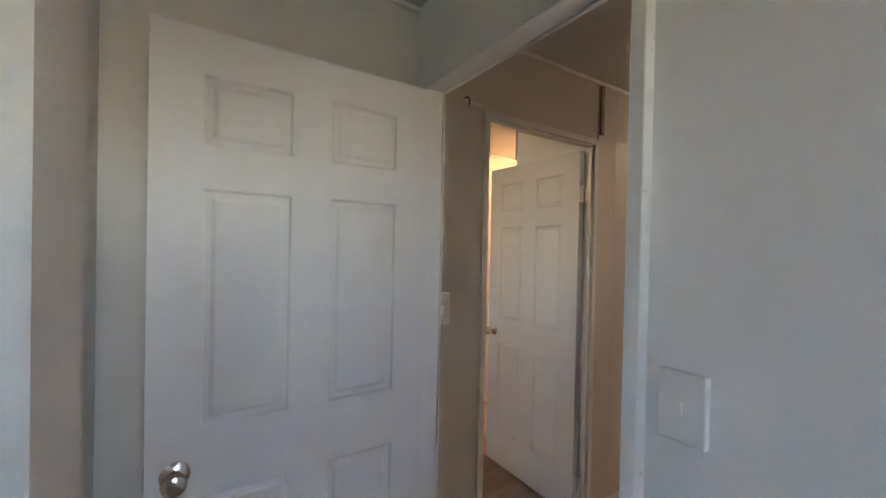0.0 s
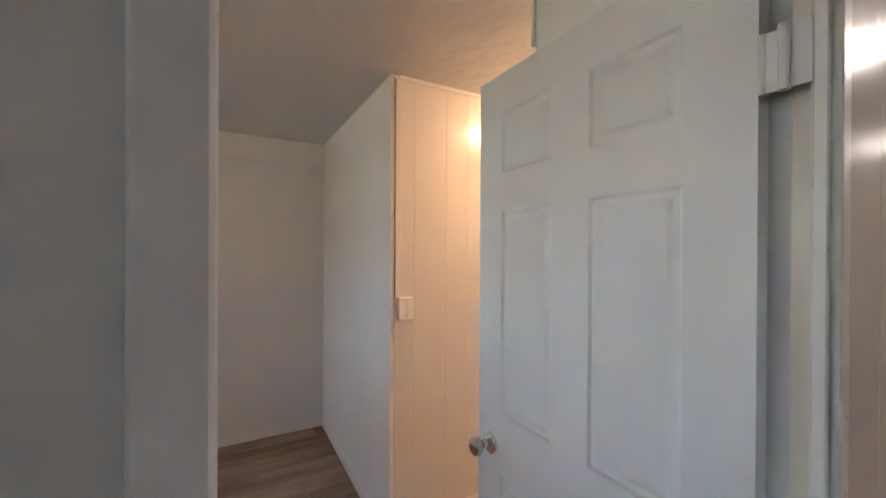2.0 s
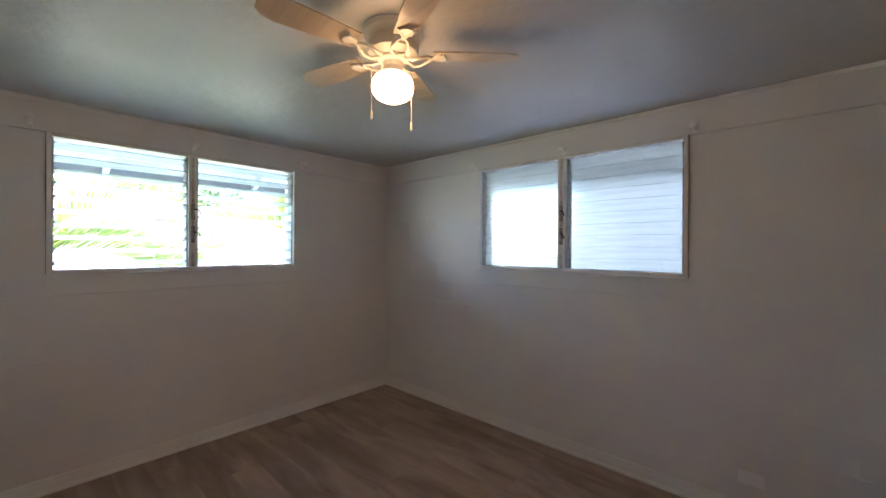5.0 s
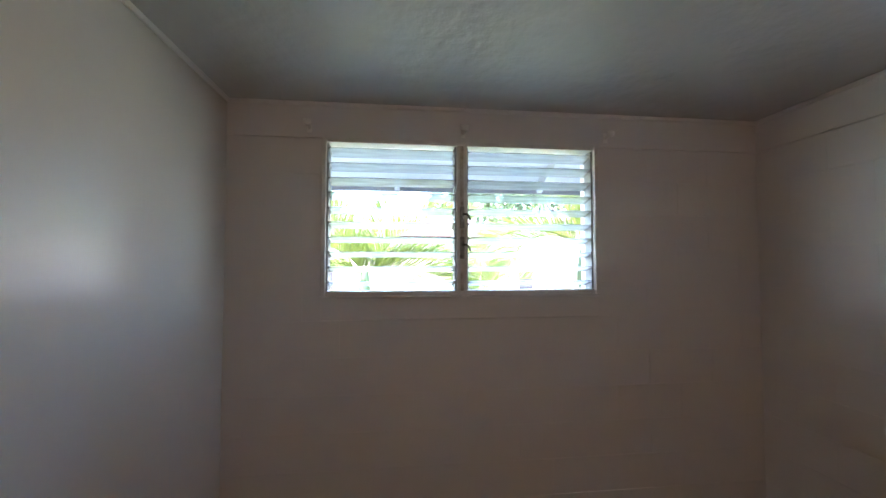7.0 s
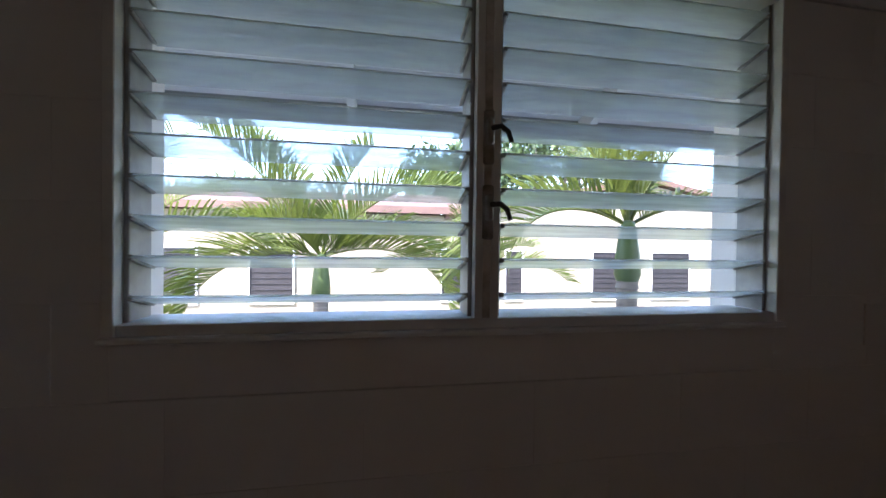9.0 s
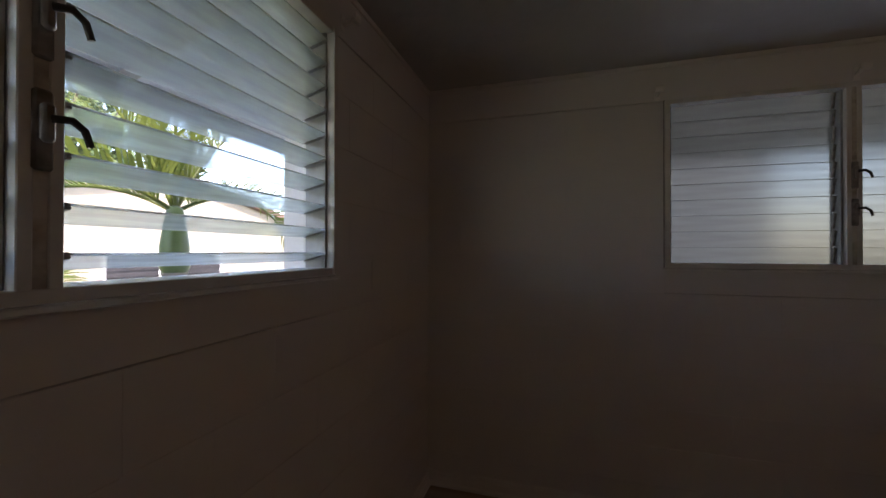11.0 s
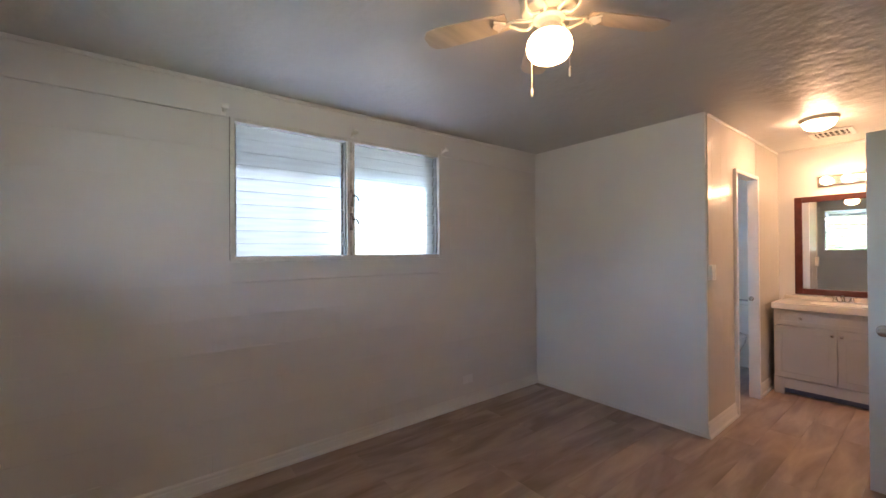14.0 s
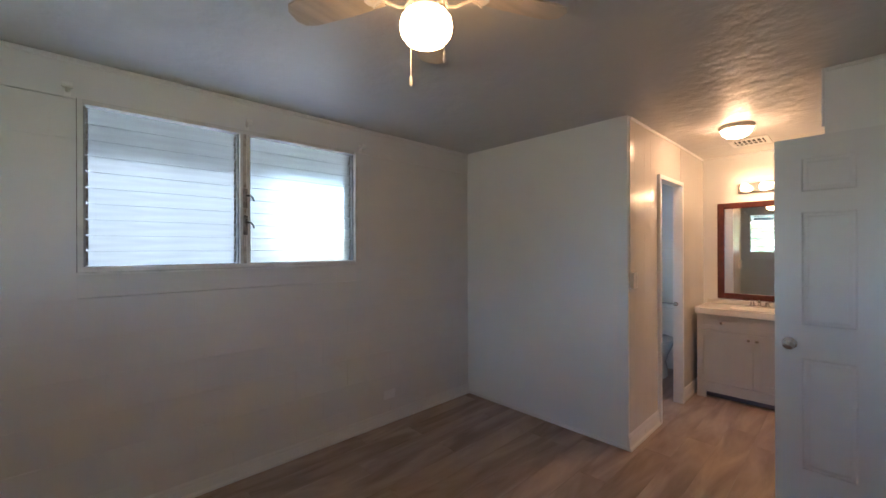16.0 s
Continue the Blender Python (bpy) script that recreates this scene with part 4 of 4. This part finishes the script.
def palm(at, height, seed, fronds, shaft=0.085, boss=0.45, m=46):
    """Each frond: heading in degrees, rise at its foot in degrees, length, how far it bends over in degrees."""
    rnd = random.Random(seed)
    p = thing("palm_tree", "green-shafted palm with arching feather fronds", "palm tree", at, "palms in the side yard")
    foot = height - boss
    part("trunk", lathe(bmesh.new(), [(0, 0), (shaft * 1.35, 0), (shaft * 0.95, 0.25), (shaft * 0.86, foot - 0.06), (shaft * 1.0, foot - 0.05), (shaft * 0.88, foot - 0.02), (shaft * 0.95, foot), (0, foot + 0.01)], 16), M_trunk, p, "", 40)
    part("crownshaft", lathe(bmesh.new(), [(shaft * 0.9, foot), (shaft * 1.12, foot + 0.05), (shaft * 1.05, foot + boss * 0.4), (shaft * 0.72, height - 0.06), (shaft * 0.55, height), (0, height + 0.03)], 16), M_shaft, p, "smooth green crownshaft", 40)
    steps = 18
    for az, rise, L, bend in fronds:
        az, ang = radians(az + rnd.uniform(-5, 5)), radians(rise)
        q = Vector((0, 0, height - 0.03))
        dirh = Vector((math.cos(az), math.sin(az), 0))
        pts = []
        for i in range(steps + 1):
            pts.append(q.copy())
            q = q + (dirh * math.cos(ang) + Vector((0, 0, math.sin(ang)))) * (L / steps)
            ang -= radians(bend) / steps * (0.6 + 0.8 * i / steps) * rnd.uniform(0.85, 1.15)
        bm = bmesh.new()
        tube(bm, pts, 0.015, 6, 0.2)
        side = Vector((-dirh.y, dirh.x, 0))
        for i in range(5, m):
            u = i / m * steps
            a = pts[int(u)].lerp(pts[min(int(u) + 1, steps)], u - int(u))
            d = (pts[min(int(u) + 1, steps)] - pts[int(u)]).normalized()
            up = side.cross(d) * (-1 if side.cross(d).z < 0 else 1)
            ll = L * 0.32 * (math.sin(math.pi * (0.16 + 0.74 * i / m)) ** 0.6) * rnd.uniform(0.88, 1.1)
            for s in (-1, 1):
                w = (side * s * 0.75 + d * 0.8 + up * rnd.uniform(0.45, 0.8)).normalized()
                b = d * (0.006 + 0.0042 * L)
                drop = Vector((0, 0, ll * rnd.uniform(0.12, 0.3)))
                mid, far, tip = a + w * ll * 0.5, a + w * ll * 0.8 - drop * 0.4, a + w * ll - drop
                p0, p1, p2, p3, p4, p5, p6 = [bm.verts.new(c) for c in (a - b * 0.6, a + b * 0.6, mid + b, mid - b, far + b * 0.7, far - b * 0.7, tip)]
                bm.faces.new((p0, p1, p2, p3)), bm.faces.new((p3, p2, p4, p5)), bm.faces.new((p5, p4, p6))
        part("frond", bm, M_frond, p, "arching green palm frond")
    return p


palm((-1.75, -0.25, -0.55), 2.26, 3, [(-95, 33, 1.55, 125), (88, 30, 1.5, 115), (-120, 72, 1.5, 60), (70, 68, 1.5, 55), (178, 60, 1.4, 70), (-40, 82, 1.2, 35), (140, 45, 1.4, 90), (-150, 30, 1.5, 115)], 0.085, 0.44, 60)
palm((-3.9, -2.75, -0.55), 1.93, 8, [(-70, 62, 2.2, 45), (-115, 52, 2.1, 70), (100, 30, 2.1, 110), (-80, 12, 1.7, 90), (-88, 24, 1.9, 120), (86, 20, 2.0, 105), (-105, 68, 2.0, 35), (75, 55, 2.0, 75), (60, 78, 1.5, 40), (-130, 45, 1.7, 80), (165, 50, 1.7, 80), (120, 38, 1.8, 85), (-50, 50, 1.3, 90)], 0.10, 0.5, 70)
palm((-4.6, -0.7, -0.55), 1.5, 5, [(-85, 45, 1.5, 90), (80, 40, 1.5, 90), (150, 60, 1.5, 70), (-140, 65, 1.5, 70), (30, 60, 1.3, 80), (-30, 75, 1.4, 50)], 0.07, 0.4)
palm((-3.3, -4.6, -0.55), 1.9, 12, [(-85, 45, 1.7, 90), (85, 40, 1.7, 90), (150, 60, 1.6, 70), (-140, 65, 1.6, 70), (50, 68, 1.6, 60), (-30, 75, 1.4, 50)], 0.08, 0.45)


def tree(at, h, r, seed, leaves=2600):
    rnd = random.Random(seed)
    t = thing("shade_tree", "dense dark green shade tree behind the house", "tree", at, "trees beyond the house")
    bm = bmesh.new()
    tube(bm, [(0, 0, 0), (0.1, 0.05, h * 0.3), (0, 0.1, h * 0.6)], 0.24, 10, 0.6)
    tips = []
    for k in range(7):
        a = 2 * math.pi * k / 7
        e = Vector((math.cos(a) * r * 0.7, math.sin(a) * r * 0.7, h * rnd.uniform(0.68, 0.95)))
        tube(bm, [(0, 0.08, h * 0.45), (e.x * 0.4, e.y * 0.4, h * 0.62), e], 0.11, 7, 0.3)
        tips.append(e)
    part("trunk", bm, M_trunk, t, "", 50)
    bm = bmesh.new()
    tips += [Vector((rnd.uniform(-1, 1) * r * 0.75, rnd.uniform(-1, 1) * r * 0.75, h * rnd.uniform(0.55, 1.0))) for _ in range(16)]
    for i in range(leaves):
        c = rnd.choice(tips)
        v = Vector((rnd.gauss(0, 1), rnd.gauss(0, 1), rnd.gauss(0, 0.7))).normalized() * (r * 0.36 * rnd.uniform(0.55, 1.1))
        p = c + v
        s = rnd.uniform(0.09, 0.2)
        R = Euler((rnd.uniform(0, 6.3), rnd.uniform(0, 6.3), rnd.uniform(0, 6.3))).to_matrix()
        bm.faces.new([bm.verts.new(p + R @ Vector(q) * s) for q in ((-1, 0, 0), (0, -0.45, 0.1), (1, 0, 0), (0, 0.45, 0.1))])
    part("crown", bm, M_leaf, t, "clumps of small dark leaves")
    return t


tree((-15.5, 1.9, -0.55), 6.3, 2.7, 1, 4200)
tree((-15.8, 6.0, -0.55), 7.6, 3.2, 2, 5200)

# ---- blocks, panels and planks ----


def gap_fill(length, cuts, lo, hi):
    """The stretches of (lo, hi) that the cut (a, b) leaves."""
    out = []
    for a, b in ((lo, min(hi, cuts[0])), (max(lo, cuts[1]), hi)):
        if b - a > 0.02:
            out.append((a, b))
    return out if cuts[1] > cuts[0] else [(lo, hi)]


block_meshes = {}


def block(parent, u0, u1, z0, m):
    """A painted block face, x along the wall, -y outwards; alike blocks share a mesh."""
    key = round(u1 - u0, 3)
    if key not in block_meshes:
        bm = bmesh.new()
        g = 0.0002
        box(bm, g, key - g, 0.0, 0.010, 0.0006, 0.1994, 0.0007)
        block_meshes[key] = mesh_of("concrete_block", bm, M_block)
    o = new("concrete_block", block_meshes[key])
    o.parent = parent
    o.matrix_basis = m @ pose(u0, random.uniform(-0.00015, 0.00015), z0)


for parent, length, cut, m in ((wall_north, XE, (W2X0, W2X1), pose(0, 0, 0)), (wall_west, -YS, (W1Y0 - YS, W1Y1 - YS), pose(0, YS, 0, 0, 0, 90))):
    for c in range(11):
        off = 0.2 if c % 2 else 0.0
        edges = [0.0] + [e for e in (off + 0.4 * k for k in range(0, 13)) if 0.03 < e < length - 0.03] + [length]
        for a, b in zip(edges, edges[1:]):
            for u0, u1 in (gap_fill(length, cut, a, b) if c >= 6 else [(a, b)]):
                block(parent, u0, u1, 0.2 * c, m)

panel_meshes = {}


def boards(parent, x0, x1, y, widths, z0=0.0, z1=H - 0.02):
    """Grooved panelling that faces -y."""
    x, k = x0, 0
    while x < x1 - 0.01:
        w = min(widths[k % len(widths)], x1 - x)
        key = (round(w, 3), z0)
        if key not in panel_meshes:
            panel_meshes[key] = mesh_of("wall_panel", box(bmesh.new(), 0.0003, w - 0.0003, -0.004, 0.002, z0, z1, 0.0007), M_panel)
        o = new("wall_panel", panel_meshes[key])
        o.parent = parent
        o.matrix_basis = pose(x, y, 0)
        x, k = x + w, k + 1


boards(wall_toilet, XE + 0.02, TDX0 - 0.036, YP, (0.11, 0.19, 0.14, 0.16))
boards(wall_toilet, TDX1 + 0.036, XV, YP, (0.16, 0.11, 0.19))
boards(wall_south, D2X1 + 0.031, 5.589, YH, (0.15, 0.10, 0.20, 0.12))
boards(wall_south, 6.321, 7.084, YH, (0.15, 0.10, 0.20))

plank_meshes = {}
PW, PL = 0.18, 1.22


def plank(x0, x1, y0):
    key = round(x1 - x0, 3)
    if key not in plank_meshes:
        plank_meshes[key] = mesh_of("floor_plank", box(bmesh.new(), 0.0005, key - 0.0005, 0.0005, PW - 0.0005, -0.005, 0.0, 0.0008), M_floor)
    o = new("floor_plank", plank_meshes[key])
    o.parent = floor
    o.matrix_basis = pose(x0, y0, 0)


row = 0
y = -PW
rnd_floor = random.Random(5)
while y > -4.6:
    x = -rnd_floor.choice((0.0, 0.2, 0.41, 0.61, 0.81, 1.0))
    while x < 7.8:
        plank(max(x, -0.05), min(x + PL, 7.8), y)
        x += PL
    y -= PW
solid("floor_far", boxes([(7.8, HX, -4.6, 0, -0.006, 0), (0, HX, RY, y + PW, -0.006, -0.0005)]), M_floor, "brown wood-look floor beyond", "floor")
